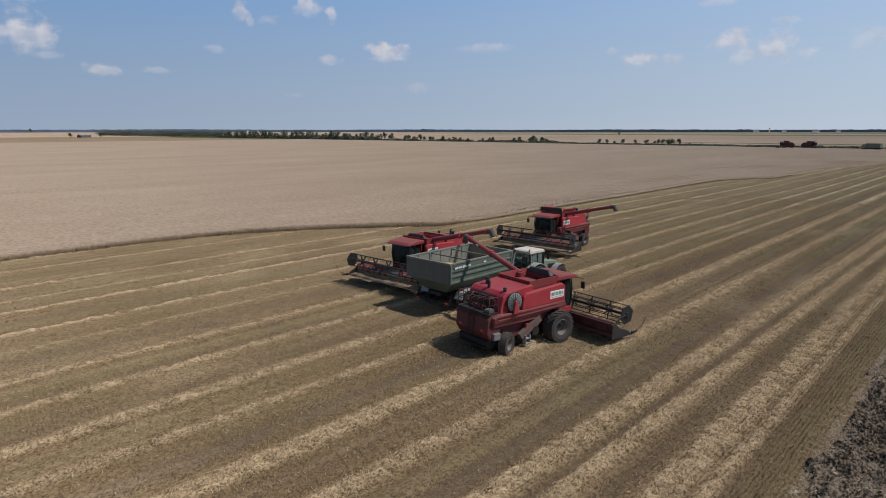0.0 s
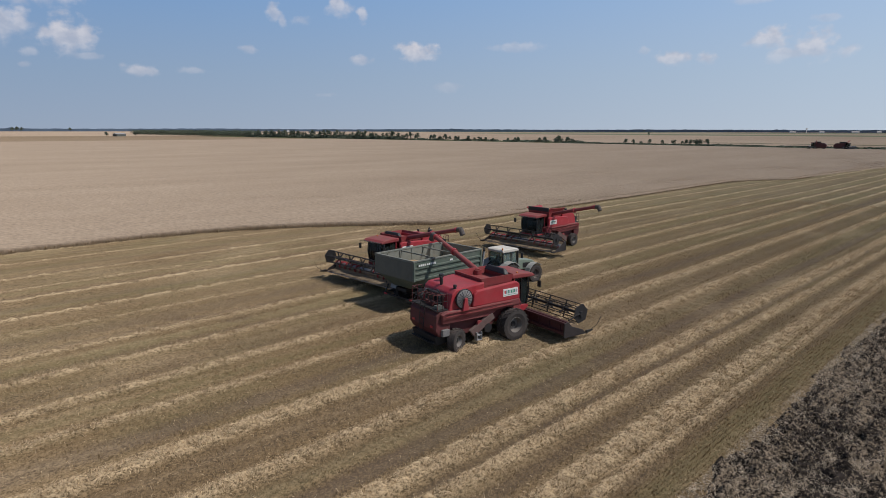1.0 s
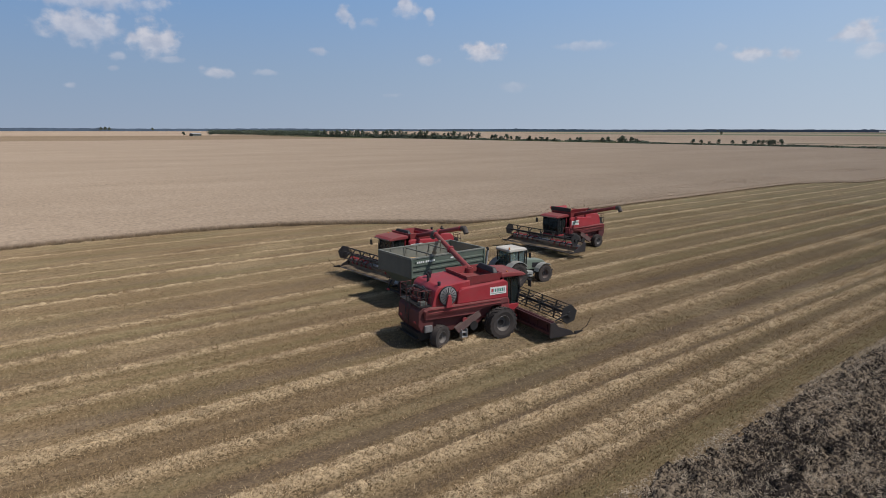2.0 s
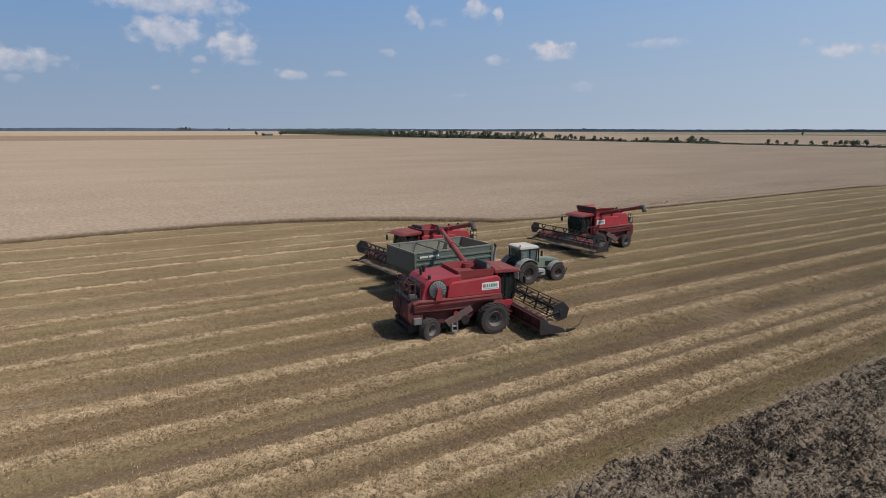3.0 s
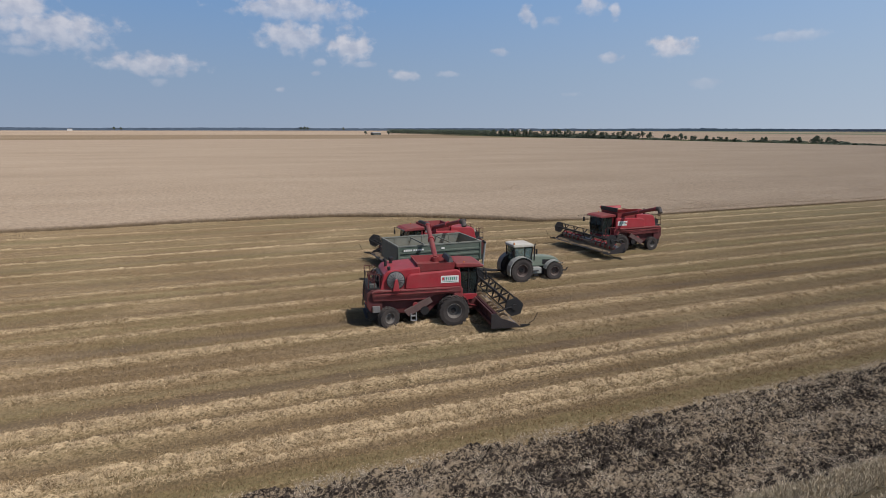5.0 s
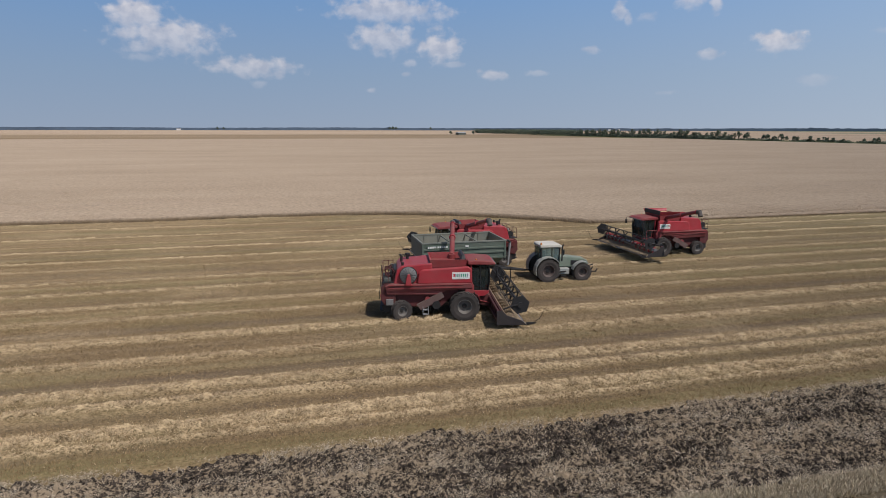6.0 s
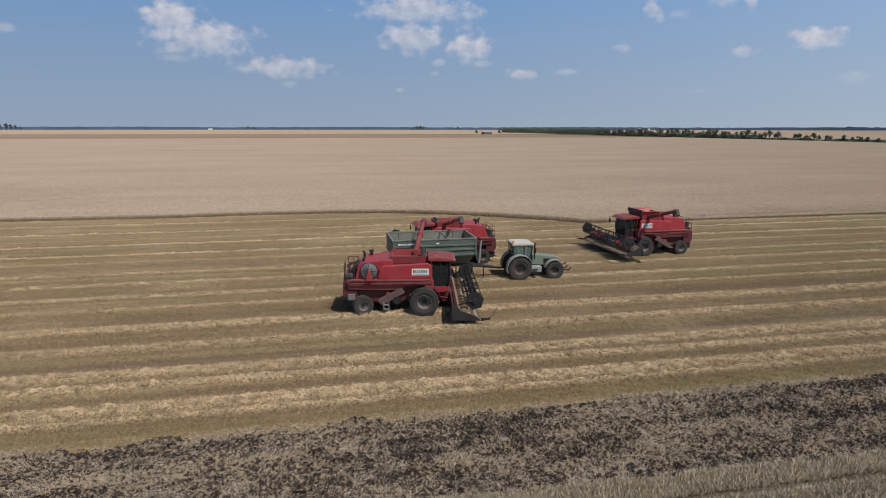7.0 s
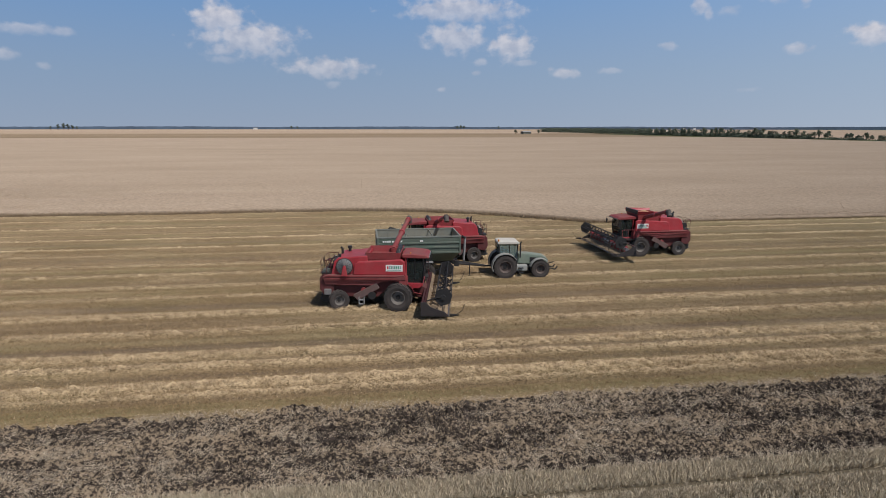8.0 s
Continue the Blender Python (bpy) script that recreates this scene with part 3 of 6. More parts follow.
def stubble_sheet(name, ys, xs):
    gx, gy = np.meshgrid(xs, ys)
    straw, bare_shade = bands(gx, gy, SWATHS), bands(gx, gy, WHEELINGS)
    lumps = 0.3 * value_noise(gx, gy, 0.4, 11) + 0.7 * value_noise(gx, gy, 0.18, 12) ** 2
    green = bands(gx, gy, GREENS)
    loose = np.clip(value_noise(gx, gy, 6.0, 13) * value_noise(gx, gy * 0.3, 1.2, 14) * 1.1 - 0.22, 0, 1)
    for cx, cy, rx, ry in SCUFFS:
        scuff = np.exp(-(((gx - cx) / rx) ** 2 + ((gy - cy) / ry) ** 2) ** 2) * (0.5 + 0.9 * lumps)
        bare_shade, straw = np.maximum(bare_shade, 1.2 * scuff), straw * (1 - 0.8 * np.clip(scuff, 0, 1))
    lines = value_noise(gx, gy * 0.012, 0.3, 17) * 0.6 + value_noise(gx, gy * 0.02, 0.9, 18) * 0.4
    patchy = value_noise(gx, gy * 0.5, 0.8, 15)
    pits = 0.6 * value_noise(gx, gy, 0.36, 19) + 0.4 * value_noise(gx, gy, 0.18, 10)
    swath = straw
    # old straw lies thinner but wider towards the uncut wheat, and weeds green the far end
    spread = np.clip((-24 - gx) / 14, 0, 1) * (0.05 + 0.13 * value_noise(gx, gy * 0.3, 2.2, 27))
    far = np.clip((gy - 42) / 45, 0, 1)
    green = np.clip(green + 0.42 * far * (0.4 + 1.0 * value_noise(gx, gy * 0.2, 2.6, 28)), 0, 1)
    straw = np.clip(straw * (0.85 + 0.35 * patchy) * (0.6 + 0.8 * lines) * np.clip(2.6 * pits - 0.42, 0.1, 1.2) + 0.33 * loose + spread + 0.04 * far + 0.55 * np.clip(lines - 0.52, 0, 1), 0, 1)
    # pits between straw clumps also take the dark tone, as painted shadow
    bare_shade = np.clip(bare_shade * (0.7 + 0.6 * patchy) + 0.9 * np.clip(0.42 - lines, 0, 1) + 2.2 * swath * np.clip(0.4 - pits, 0, 1), 0, 1)
    h = 0.19 * straw * (0.3 + 1.3 * lumps) - 0.05 * bare_shade + 0.07 * value_noise(gx, gy, 0.25, 16)
    return grid_mesh(name, xs, ys, h, STUBBLE, {"straw": straw, "bare_shade": bare_shade, "green": green})


NEAR = "harvested wheat stubble with pale straw windrows"
for ys, xs in ((np.arange(2.0, 76.01, 0.12), np.arange(-26.0, -3.79, 0.1)), (np.arange(2.0, 76.01, 0.25), np.arange(-76.0, -25.99, 0.2)),
               (np.arange(-30.0, 2.01, 0.25), np.arange(-76.0, -3.79, 0.2)), (np.arange(76.0, 100.01, 0.3), np.arange(-76.0, -3.79, 0.2))):
    tagged(new("stubble_field", stubble_sheet("stubble_field", ys, xs)), NEAR, "field", kind="structure")
tagged(new("stubble_field", stubble_sheet("stubble_field", np.arange(100.0, 466.01, 2.0), np.arange(-76.0, -3.79, 0.3))),
       "harvested wheat stubble with pale straw windrows, farther off", "field", kind="structure")
tagged(new("stubble_field", stubble_sheet("stubble_field", np.arange(-150.0, -29.99, 1.5), np.arange(-78.0, -3.79, 0.3))),
       "harvested wheat stubble with pale straw windrows, farther off", "field", kind="structure")

# tilled strip with clods, between the stubble and a strip of standing stalks
def strip_edge(y):
    return 1.3 + 0.022 * np.clip(y, -10, 90)


xs, ys = np.arange(-5.2, 3.6, 0.065), np.arange(-8.0, 90.01, 0.08)
gx, gy = np.meshgrid(xs, ys)
clods = np.clip(value_noise(gx, gy * 0.8, 0.62, 20) * 0.35 + value_noise(gx, gy, 0.34, 21) * 0.45 + value_noise(gx, gy, 0.16, 22) * 0.6 - 0.42, 0, 1)
mask = 1 / (1 + np.exp(-(gx + 4.0 + 0.9 * (value_noise(gx, gy, 2.4, 23) - 0.5) + 0.55 * (value_noise(gx, gy, 0.6, 24) - 0.5)) / 0.12))
mask = np.maximum(mask, np.clip((gx + 4.08) / 0.2, 0, 1))
mask *= np.clip((strip_edge(gy) + 0.5 * (value_noise(gx, gy, 1.4, 25) - 0.5) + 0.35 * (value_noise(gx, gy, 0.4, 26) - 0.5) - gx) / 0.25, 0, 1)
height = -0.12 + mask * (0.125 + 0.62 * clods + 0.06 * np.sin(gx * 5.5))
tagged(new("tilled_soil", grid_mesh("tilled_soil", xs, ys, height, SOIL)), "dark tilled soil strip with clods and straw bits", "soil", kind="structure")
sheet("tilled_soil", -4.1, 2.6, 90, 466, 0.02, SOIL, "dark tilled soil strip, farther off")
sheet("tilled_soil", -4.1, 1.0, -150, -8, 0.02, SOIL, "dark tilled soil strip, farther off")
# ground tone lowered: the shade between the stalks is put into the colour
PALE_FIELD = plain_field("shaded_stubble_ground", ((0.08, 0.066, 0.043), (0.15, 0.12, 0.08)), 0.6, (1, 0.2, 1), 0.6, 0.1, 8.0)
sheet("pale_field", 0.7, 600, -300, 466, 0.014, PALE_FIELD, "pale standing stubble beside the tilled strip, its ground darkened as shade")


# ripe wheat: a raised sheet with a cut face towards the stubble
def wheat_block():
    ys = np.concatenate([np.arange(-900, -60, 20.0), np.arange(-60, 120, 0.6), np.arange(120, 200, 1.5), np.arange(200, 468, 6.0), [468.0]])
    back = np.concatenate([[0, 0.0, 0.25], np.cumsum(np.linspace(0.5, 14, 90)) + 0.25])
    back = np.append(back[back < 610], 618.0)
    e = edge_x(ys)
    rough = 0.22 * (value_noise(ys, ys * 0, 1.3, 31) - 0.5)
    e = e + rough
    gx = e[:, None] - back[None, :] * ((690 + e)[:, None] / 618.0)
    gy = np.repeat(ys[:, None], len(back), 1)
    top = 0.6 + 0.1 * (value_noise(gx, gy, 1.1, 33) - 0.5) + 0.14 * (value_noise(gx, gy * 0.3, 9.0, 34) - 0.5)
    top[:, 0] = -0.02
    # beyond the corner the edge is trodden and thin
    worn = np.clip((ys - 54) / 8, 0, 1)
    top[:, 1] -= 0.08 + 0.26 * worn
    top[:, 2] -= 0.2 * worn
    top[:, 3] -= 0.1 * worn
    idx = np.arange(gx.size).reshape(gx.shape)
    faces = np.stack([idx[:-1, 1:], idx[:-1, :-1], idx[1:, :-1], idx[1:, 1:]], -1).reshape(-1, 4)
    return raw_mesh("wheat_field", np.stack([gx, gy, top], -1).reshape(-1, 3), faces, WHEAT_TOP)


tagged(new("wheat_field", wheat_block()), "uncut ripe wheat, pale tan, with a cut edge", "wheat field", kind="structure")


def blades(name, base, up, width, mat):
    """Thin upright or lying blades: base points, vectors to the tips, and widths, one kite each."""
    n = len(base)
    rng = np.random.default_rng(len(base))
    a = rng.random(n) * 2 * math.pi
    side = np.stack([np.cos(a), np.sin(a), np.zeros(n)], -1)
    length = np.linalg.norm(up, axis=1, keepdims=True)
    side -= up * ((side * up).sum(1, keepdims=True) / np.maximum(length ** 2, 1e-9))
    side /= np.maximum(np.linalg.norm(side, axis=1, keepdims=True), 1e-6)
    w = width[:, None] * 0.5
    v = np.stack([base - side * w, base + side * w, base + up * 0.9 + side * w * 0.6, base + up - side * w * 0.6], 1).reshape(-1, 3)
    f = np.arange(n * 4).reshape(-1, 4)
    return raw_mesh(name, v, f, mat)


def wheat_edge():
    rng = np.random.default_rng(51)
    n = 30000
    y = rng.uniform(-40, 185, n)
    x = edge_x(y) + rng.normal(0, 0.13, n) + 0.14
    base = np.stack([x, y, np.zeros(n)], -1)
    worn = np.clip((y - 54) / 8, 0, 1)
    up = np.stack([rng.normal(0.04, 0.12, n), rng.normal(0, 0.12, n), rng.uniform(0.25, 0.56, n) * (1 - 0.5 * worn)], -1)
    return blades("wheat_stalks", base, up, rng.uniform(0.02, 0.06, n), WHEAT_STALK)


def wheat_ears():
    rng = np.random.default_rng(58)
    n = 170000
    y = -40 + 500 * rng.random(n) ** 1.4
    x = edge_x(y) - 0.1 - rng.exponential(26.0, n)
    base = np.stack([x, y, np.full(n, 0.46)], -1)
    up = np.stack([rng.normal(0, 0.06, n), rng.normal(0, 0.06, n), rng.uniform(0.12, 0.22, n)], -1)
    return blades("wheat_ears", base, up, rng.uniform(0.04, 0.09, n), WHEAT_EAR)


tagged(new("wheat_ears", wheat_ears()), "pale ripe wheat ears over the uncut field", "wheat", kind="stuff")
tagged(new("wheat_stalks", wheat_edge()), "standing wheat stalks along the cut edge", "wheat", kind="stuff")


def stubble_height(x, y):
    return 0.12 * bands(x, y, SWATHS)


def loose_straw():
    rng = np.random.default_rng(52)
    spots = []
    for c, w, s in SWATHS[6:]:
        n = int(46000 * s * w / 0.55 * (1.0 if c > -24 else 0.6))
        y = -8 + 128 * rng.random(n) ** 1.35
        drift = 0.011 * (np.clip(y, -10, 80) - 35.0) * (1 if c in SKEWED else 0)
        spots.append(np.stack([c + drift + rng.normal(0, w * 0.42, n), y], -1))
    n = 30000
    spots.append(np.stack([rng.uniform(-40, -4.4, n), -8 + 128 * rng.random(n) ** 1.35], -1))
    p = np.concatenate(spots)
    n = len(p)
    base = np.concatenate([p, (stubble_height(p[:, 0], p[:, 1]) + rng.uniform(0.03, 0.12, n))[:, None]], 1)
    a = rng.uniform(0, 2 * math.pi, n)
    ln = rng.uniform(0.05, 0.14, n)
    up = np.stack([np.cos(a) * ln, np.sin(a) * ln, rng.normal(0.03, 0.06, n)], -1)
    return blades("loose_straw", base, up, rng.uniform(0.009, 0.02, n), STRAW)


tagged(new("loose_straw", loose_straw()), "loose pale straw lying in windrows on the stubble", "straw", kind="stuff")


def stubble_stems():
    rng = np.random.default_rng(53)
    n = 480000
    x = np.round((-4.3 - 40 * rng.random(n) ** 1.3) / 0.17) * 0.17 + rng.normal(0, 0.02, n)
    y = -6 + 126 * rng.random(n) ** 1.35
    keep = bands(x, y, WHEELINGS) < rng.random(n)
    x, y = x[keep], y[keep]
    n = len(x)
    base = np.stack([x, y, stubble_height(x, y) - 0.01], -1)
    up = np.stack([rng.normal(0, 0.04, n), rng.normal(0, 0.04, n), rng.uniform(0.07, 0.15, n)], -1)
    return blades("stubble_stems", base, up, rng.uniform(0.014, 0.03, n), STUBBLE_STEM)


tagged(new("stubble_stems", stubble_stems()), "short cut wheat stems in drilled rows", "stubble", kind="stuff")


def soil_litter():
    rng = np.random.default_rng(54)
    n = 420000
    p = np.stack([rng.uniform(-4.3, 2.6, n), -3 + 95 * rng.random(n) ** 1.2], -1)
    thick = 0.45 * value_noise(p[:, 0], p[:, 1] * 0.3, 0.8, 55) + 0.55 * value_noise(p[:, 0], p[:, 1] * 0.7, 0.3, 59)
    keep = (thick > 0.29 + 0.34 * rng.random(n)) & (p[:, 0] < strip_edge(p[:, 1]))
    p = p[keep]
    n = len(p)
    base = np.concatenate([p, rng.uniform(0.08, 0.27, n)[:, None]], 1)
    a, ln = rng.uniform(0, 2 * math.pi, n), rng.uniform(0.04, 0.13, n)
    up = np.stack([np.cos(a) * ln, np.sin(a) * ln, rng.normal(0.0, 0.05, n)], -1)
    return blades("straw_litter", base, up, rng.uniform(0.008, 0.018, n), LITTER)


tagged(new("straw_litter", soil_litter()), "straw bits scattered over the tilled soil", "straw", kind="stuff")


def pale_stalks():
    rng = np.random.default_rng(56)
    n = 170000
    y = 38 + rng.normal(0, 17, n)
    x = strip_edge(y) - 0.1 + np.round(rng.exponential(2.3, n) / 0.16) * 0.16 + rng.normal(0, 0.05, n)
    x = np.where(np.abs(x - 3.3) < 0.22, x + 0.5, x)
    base = np.stack([x, y, np.zeros(n)], -1)
    up = np.stack([rng.normal(0, 0.09, n), rng.normal(0, 0.09, n), rng.uniform(0.1, 0.27, n)], -1)
    return blades("pale_stalks", base, up, rng.uniform(0.015, 0.04, n), PALE_STALK)


tagged(new("pale_stalks", pale_stalks()), "pale upright stalks beside the tilled strip", "stubble", kind="stuff")


def clod_stones():
    """Loose clods on the tilled strip, small lumps in one mesh."""
    rng = np.random.default_rng(57)
    n = 9000
    c = np.stack([rng.uniform(-4.0, 1.5, n), rng.uniform(0, 65, n), rng.uniform(0.05, 0.13, n)], -1)
    octa = np.array([(1, 0, 0), (0, 1, 0), (-1, 0, 0), (0, -1, 0), (0, 0, 1), (0, 0, -1)], float)
    size = rng.gamma(2.2, 0.014, n)[:, None, None] + 0.02
    v = c[:, None, :] + octa[None] * size * rng.uniform(0.6, 1.3, (n, 6, 1))
    tri = np.array([(0, 1, 4), (1, 2, 4), (2, 3, 4), (3, 0, 4), (1, 0, 5), (2, 1, 5), (3, 2, 5), (0, 3, 5)])
    f = (tri[None] + 6 * np.arange(n)[:, None, None]).reshape(-1, 3)
    return raw_mesh("clods", v.reshape(-1, 3), f, CLOD)


tagged(new("clods", clod_stones()), "dark loose clods of earth", "soil", kind="stuff")


# ---------------- vehicles ----------------
def wheel(parent, x, y, r, w, rim_r, outward, lugs=20, rubber=RUBBER, rim_mat=RIM):
    """Farm wheel: hub, rim and lugged tyre. outward: +1 or -1, the side on which the rim shows."""
    o = outward
    hub = part("wheel", Geo().lathe([(0.0, 0.02), (0.0, rim_r * 0.34), (-o * w * 0.25, rim_r * 0.36), (-o * w * 0.6, rim_r * 0.3)], (x + o * w * 0.12, y, r), 16), DARK, parent, smooth=True)
    g = Geo().lathe([(o * w * 0.40, rim_r * 1.02), (o * w * 0.43, rim_r * 0.96), (o * w * 0.28, rim_r * 0.86), (o * w * 0.02, rim_r * 0.74), (o * w * 0.06, rim_r * 0.3)], (x, y, r), 28)
    g.lathe([(-o * w * 0.40, rim_r * 1.02), (-o * w * 0.3, rim_r * 0.86), (-o * w * 0.1, rim_r * 0.7)], (x, y, r), 28)
    for k in range(8):
        a = 2 * math.pi * k / 8
        g.rod((x + o * w * 0.03, y + math.cos(a) * rim_r * 0.45, r + math.sin(a) * rim_r * 0.45), (x + o * w * 0.1, y + math.cos(a) * rim_r * 0.45, r + math.sin(a) * rim_r * 0.45), 0.022, seg=6)
    part("rim", g, rim_mat, hub, "dusty grey wheel rim", smooth=True)
    t = Geo().lathe([(-w * 0.42, rim_r), (-w * 0.5, rim_r + (r - rim_r) * 0.45), (-w * 0.46, r * 0.93), (-w * 0.2, r * 0.955), (w * 0.2, r * 0.955), (w * 0.46, r * 0.93), (w * 0.5, rim_r + (r - rim_r) * 0.45), (w * 0.42, rim_r)], (x, y, r), 36)
    for k in range(lugs):
        for s in (-1, 1):
            a0 = 2 * math.pi * (k + (0.5 if s > 0 else 0)) / lugs
            pts = []
            for rad in (r * 0.925, r):
                for h, da in ((0.04, 0.0), (0.5, 0.62), (0.5, 0.92), (0.04, 0.34)):
                    a = a0 + da * 2 * math.pi / lugs * 1.25
                    rr = rad if h < 0.4 else rad * 0.985
                    pts.append((x + s * w * h, y + rr * math.sin(a), r + rr * math.cos(a)))
            t.add(pts, [(3, 2, 1, 0), (4, 5, 6, 7), (0, 1, 5, 4), (1, 2, 6, 5), (2, 3, 7, 6), (3, 0, 4, 7)])
    part("tyre", t, rubber, hub, "black lugged tyre grey with dust")
    return hub


def bars_print(parent, x, y0, y1, z0, z1, side, colours):
    """A sign's unreadable writing as plain bars on a side plate facing +x or -x."""
    n = len(colours)
    step = (y1 - y0) / n
    for k, mat in enumerate(colours):
        a = y0 + step * (k + 0.15)
        part("print_bar", Geo().box(min(x, x + side * 0.006), max(x, x + side * 0.006), a, a + step * 0.7, z0, z1), mat, parent)


def header(parent, width, lift, strawed):
    """Grain header with auger and reel, carried in front of the combine."""
    h = width / 2
    table = Geo()
    table.prism([(2.25, 0.42), (2.3, 1.24), (2.42, 1.28), (2.46, 0.62), (3.1, 0.42), (3.78, 0.36), (3.78, 0.3), (3.0, 0.32)], -h, h, "x")
    body = part("header", table, HEADER_RED, parent, "dusty red grain header, painted dark as in shade, with black reel", bevel=0.015)
    body.location = (0, -0.45, lift)
    beam = Geo().box(-h, h, 2.12, 2.26, 0.48, 0.66)
    beam.box(-h, h, 2.14, 2.26, 1.08, 1.22)
    for k in range(9):
        xx = -h + 0.4 + k * (width - 0.8) / 8
        beam.box(xx - 0.025, xx + 0.025, 2.19, 2.27, 0.6, 1.12)
    part("beam", beam, HEADER_RED, body, bevel=0.012)
    part("header_floor", Geo().prism([(2.47, 0.63), (3.1, 0.43), (3.76, 0.372), (3.76, 0.384), (3.1, 0.446), (2.48, 1.2), (2.465, 1.2)], -h + 0.01, h - 0.01, "x"), HEADER_FLOOR, body, "straw dusted header floor")
    # cutter bar with fingers
    cut = Geo().box(-h, h, 3.76, 3.84, 0.3, 0.35)
    n = int(width / 0.16)
    for k in range(n):
        xx = -h + (k + 0.5) * width / n
        cut.add([(xx - 0.03, 3.82, 0.33), (xx + 0.03, 3.82, 0.33), (xx, 3.97, 0.32), (xx, 3.82, 0.30)], [(0, 1, 2), (0, 2, 3), (1, 3, 2), (0, 3, 1)])
    part("cutter_bar", cut, STEEL, body, "shiny worn steel cutter bar")
    # feeding auger with flighting
    tube = Geo().rod((-h + 0.06, 2.86, 0.84), (h - 0.06, 2.86, 0.84), 0.2, seg=16)
    screw = part("header_auger", tube, HEADER_FLOOR if strawed else STEEL, body, "feeding auger caked with straw dust" if strawed else "worn steel feeding auger with red flighting", smooth=True)
    for s in (-1, 1):
        fl = Geo()
        turns, steps = 5, 90
        vs, fs = [], []
        for k in range(steps + 1):
            u = k / steps
            xx = s * (h - 0.1 - u * (h - 0.85))
            a = s * u * turns * 2 * math.pi
            for rad in (0.19, 0.33):
                vs.append((xx, 2.86 + rad * math.cos(a), 0.84 + rad * math.sin(a)))
                vs.append((xx + 0.015, 2.86 + rad * math.cos(a), 0.84 + rad * math.sin(a)))
            if k:
                b = 4 * (k - 1)
                fs += [(b, b + 2, b + 6, b + 4), (b + 1, b + 5, b + 7, b + 3), (b + 2, b + 3, b + 7, b + 6)]
        fl.add(vs, fs)
        part("flighting", fl, HEADER_FLOOR if strawed else RED, screw)
    for k in range(10):
        fing = Geo()
        a = k * 0.63
        xx = -0.7 + 1.4 * k / 9
        fing.rod((xx, 2.86, 0.84), (xx, 2.86 + 0.38 * math.cos(a), 0.84 + 0.38 * math.sin(a)), 0.012, seg=5)
        part("finger", fing, STEEL, screw)
    # end sheets with crop dividers
    for s in (-1, 1):
        x0, x1 = (h, h + 0.07) if s > 0 else (-h - 0.07, -h)
        sheet_ = Geo().prism([(2.1, 0.34), (2.1, 1.2), (2.4, 1.24), (2.7, 0.94), (3.6, 0.6), (3.92, 0.32)], x0, x1, "x")
        end = part("end_sheet", sheet_, END_SHEET, body, "dark dusty header end sheet", bevel=0.012)
        nose = Geo().add([(x0 - 0.02, 3.9, 0.3), (x1 + 0.02, 3.9, 0.3), (x1 + 0.02, 3.9, 0.5), (x0 - 0.02, 3.9, 0.5), ((x0 + x1) / 2, 4.5, 0.4), ((x0 + x1) / 2 + s * 0.02, 4.5, 0.48)],
                         [(0, 1, 2, 3), (0, 4, 1), (1, 4, 5, 2), (2, 5, 3), (3, 5, 4, 0)])
        part("divider", nose, DARK, end, "pointed crop divider", bevel=0.01)
        part("divider_rod", Geo().pipe([((x0 + x1) / 2, 4.35, 0.5), ((x0 + x1) / 2 + s * 0.15, 4.65, 0.75), ((x0 + x1) / 2 + s * 0.25, 4.85, 1.25)], 0.015), DARK, end)
    # reel
    cy, cz, rr = 3.35, 1.62, 0.52
    reel = part("reel", Geo().rod((-h + 0.12, cy, cz), (h - 0.12, cy, cz), 0.085, seg=10), DARK, parent, "black pick-up reel with six bats", smooth=True)
    reel.location = (0, -0.3, lift - 0.08)
    for k in range(6):
        a = 2 * math.pi * (k + 0.25) / 6
        y, z = cy + rr * math.cos(a), cz + rr * math.sin(a)
        bat = Geo().rod((-h + 0.1, y, z), (h - 0.1, y, z), 0.028, seg=6)
        b = part("bat", bat, DARK, reel)
        tines = Geo()
        nt = int(width / 0.14)
        for q in range(nt):
            xx = -h + 0.18 + q * (width - 0.36) / (nt - 1)
            tines.rod((xx, y, z), (xx, y - 0.05, z - 0.24), 0.007, 0.004, seg=3, caps=False)
        tagged(part("tine_comb", tines, BLACK, b), kind="stuff")
    for s in (-1, 1):
        hexa = Geo()
        pts = [(cy + (rr + 0.07) * math.cos(2 * math.pi * (k + 0.25) / 6), cz + (rr + 0.07) * math.sin(2 * math.pi * (k + 0.25) / 6)) for k in range(6)]
        hexa.prism(pts, s * (h - 0.09), s * (h - 0.05), "x")
        part("reel_end", hexa, BLACK, reel, "black six-sided reel end shield", bevel=0.01)
        part("reel_drive", Geo().rod((s * (h - 0.05), cy, cz), (s * (h + 0.06), cy, cz), 0.16, seg=12), BLACK, reel)
    for xx in np.linspace(-h + 1.3, h - 1.3, 5):
        star = []
        for k in range(6):
            for da, rad in ((-0.07, rr), (0.07, rr), (math.pi / 6, 0.12)):
                a = 2 * math.pi * (k + 0.25) / 6 + da
                star.append((cy + rad * math.cos(a), cz + rad * math.sin(a)))
        part("spider", Geo().prism(star, xx - 0.02, xx + 0.02, "x"), DARK, reel)
    for s in (-1, 1):
        arm = Geo().pipe([(s * (h - 0.02), 2.35, 1.38), (s * (h - 0.0), 3.0, 1.62), (s * h, cy + 0.1, cz)], 0.045)
        part("reel_arm", arm, DARK, reel)


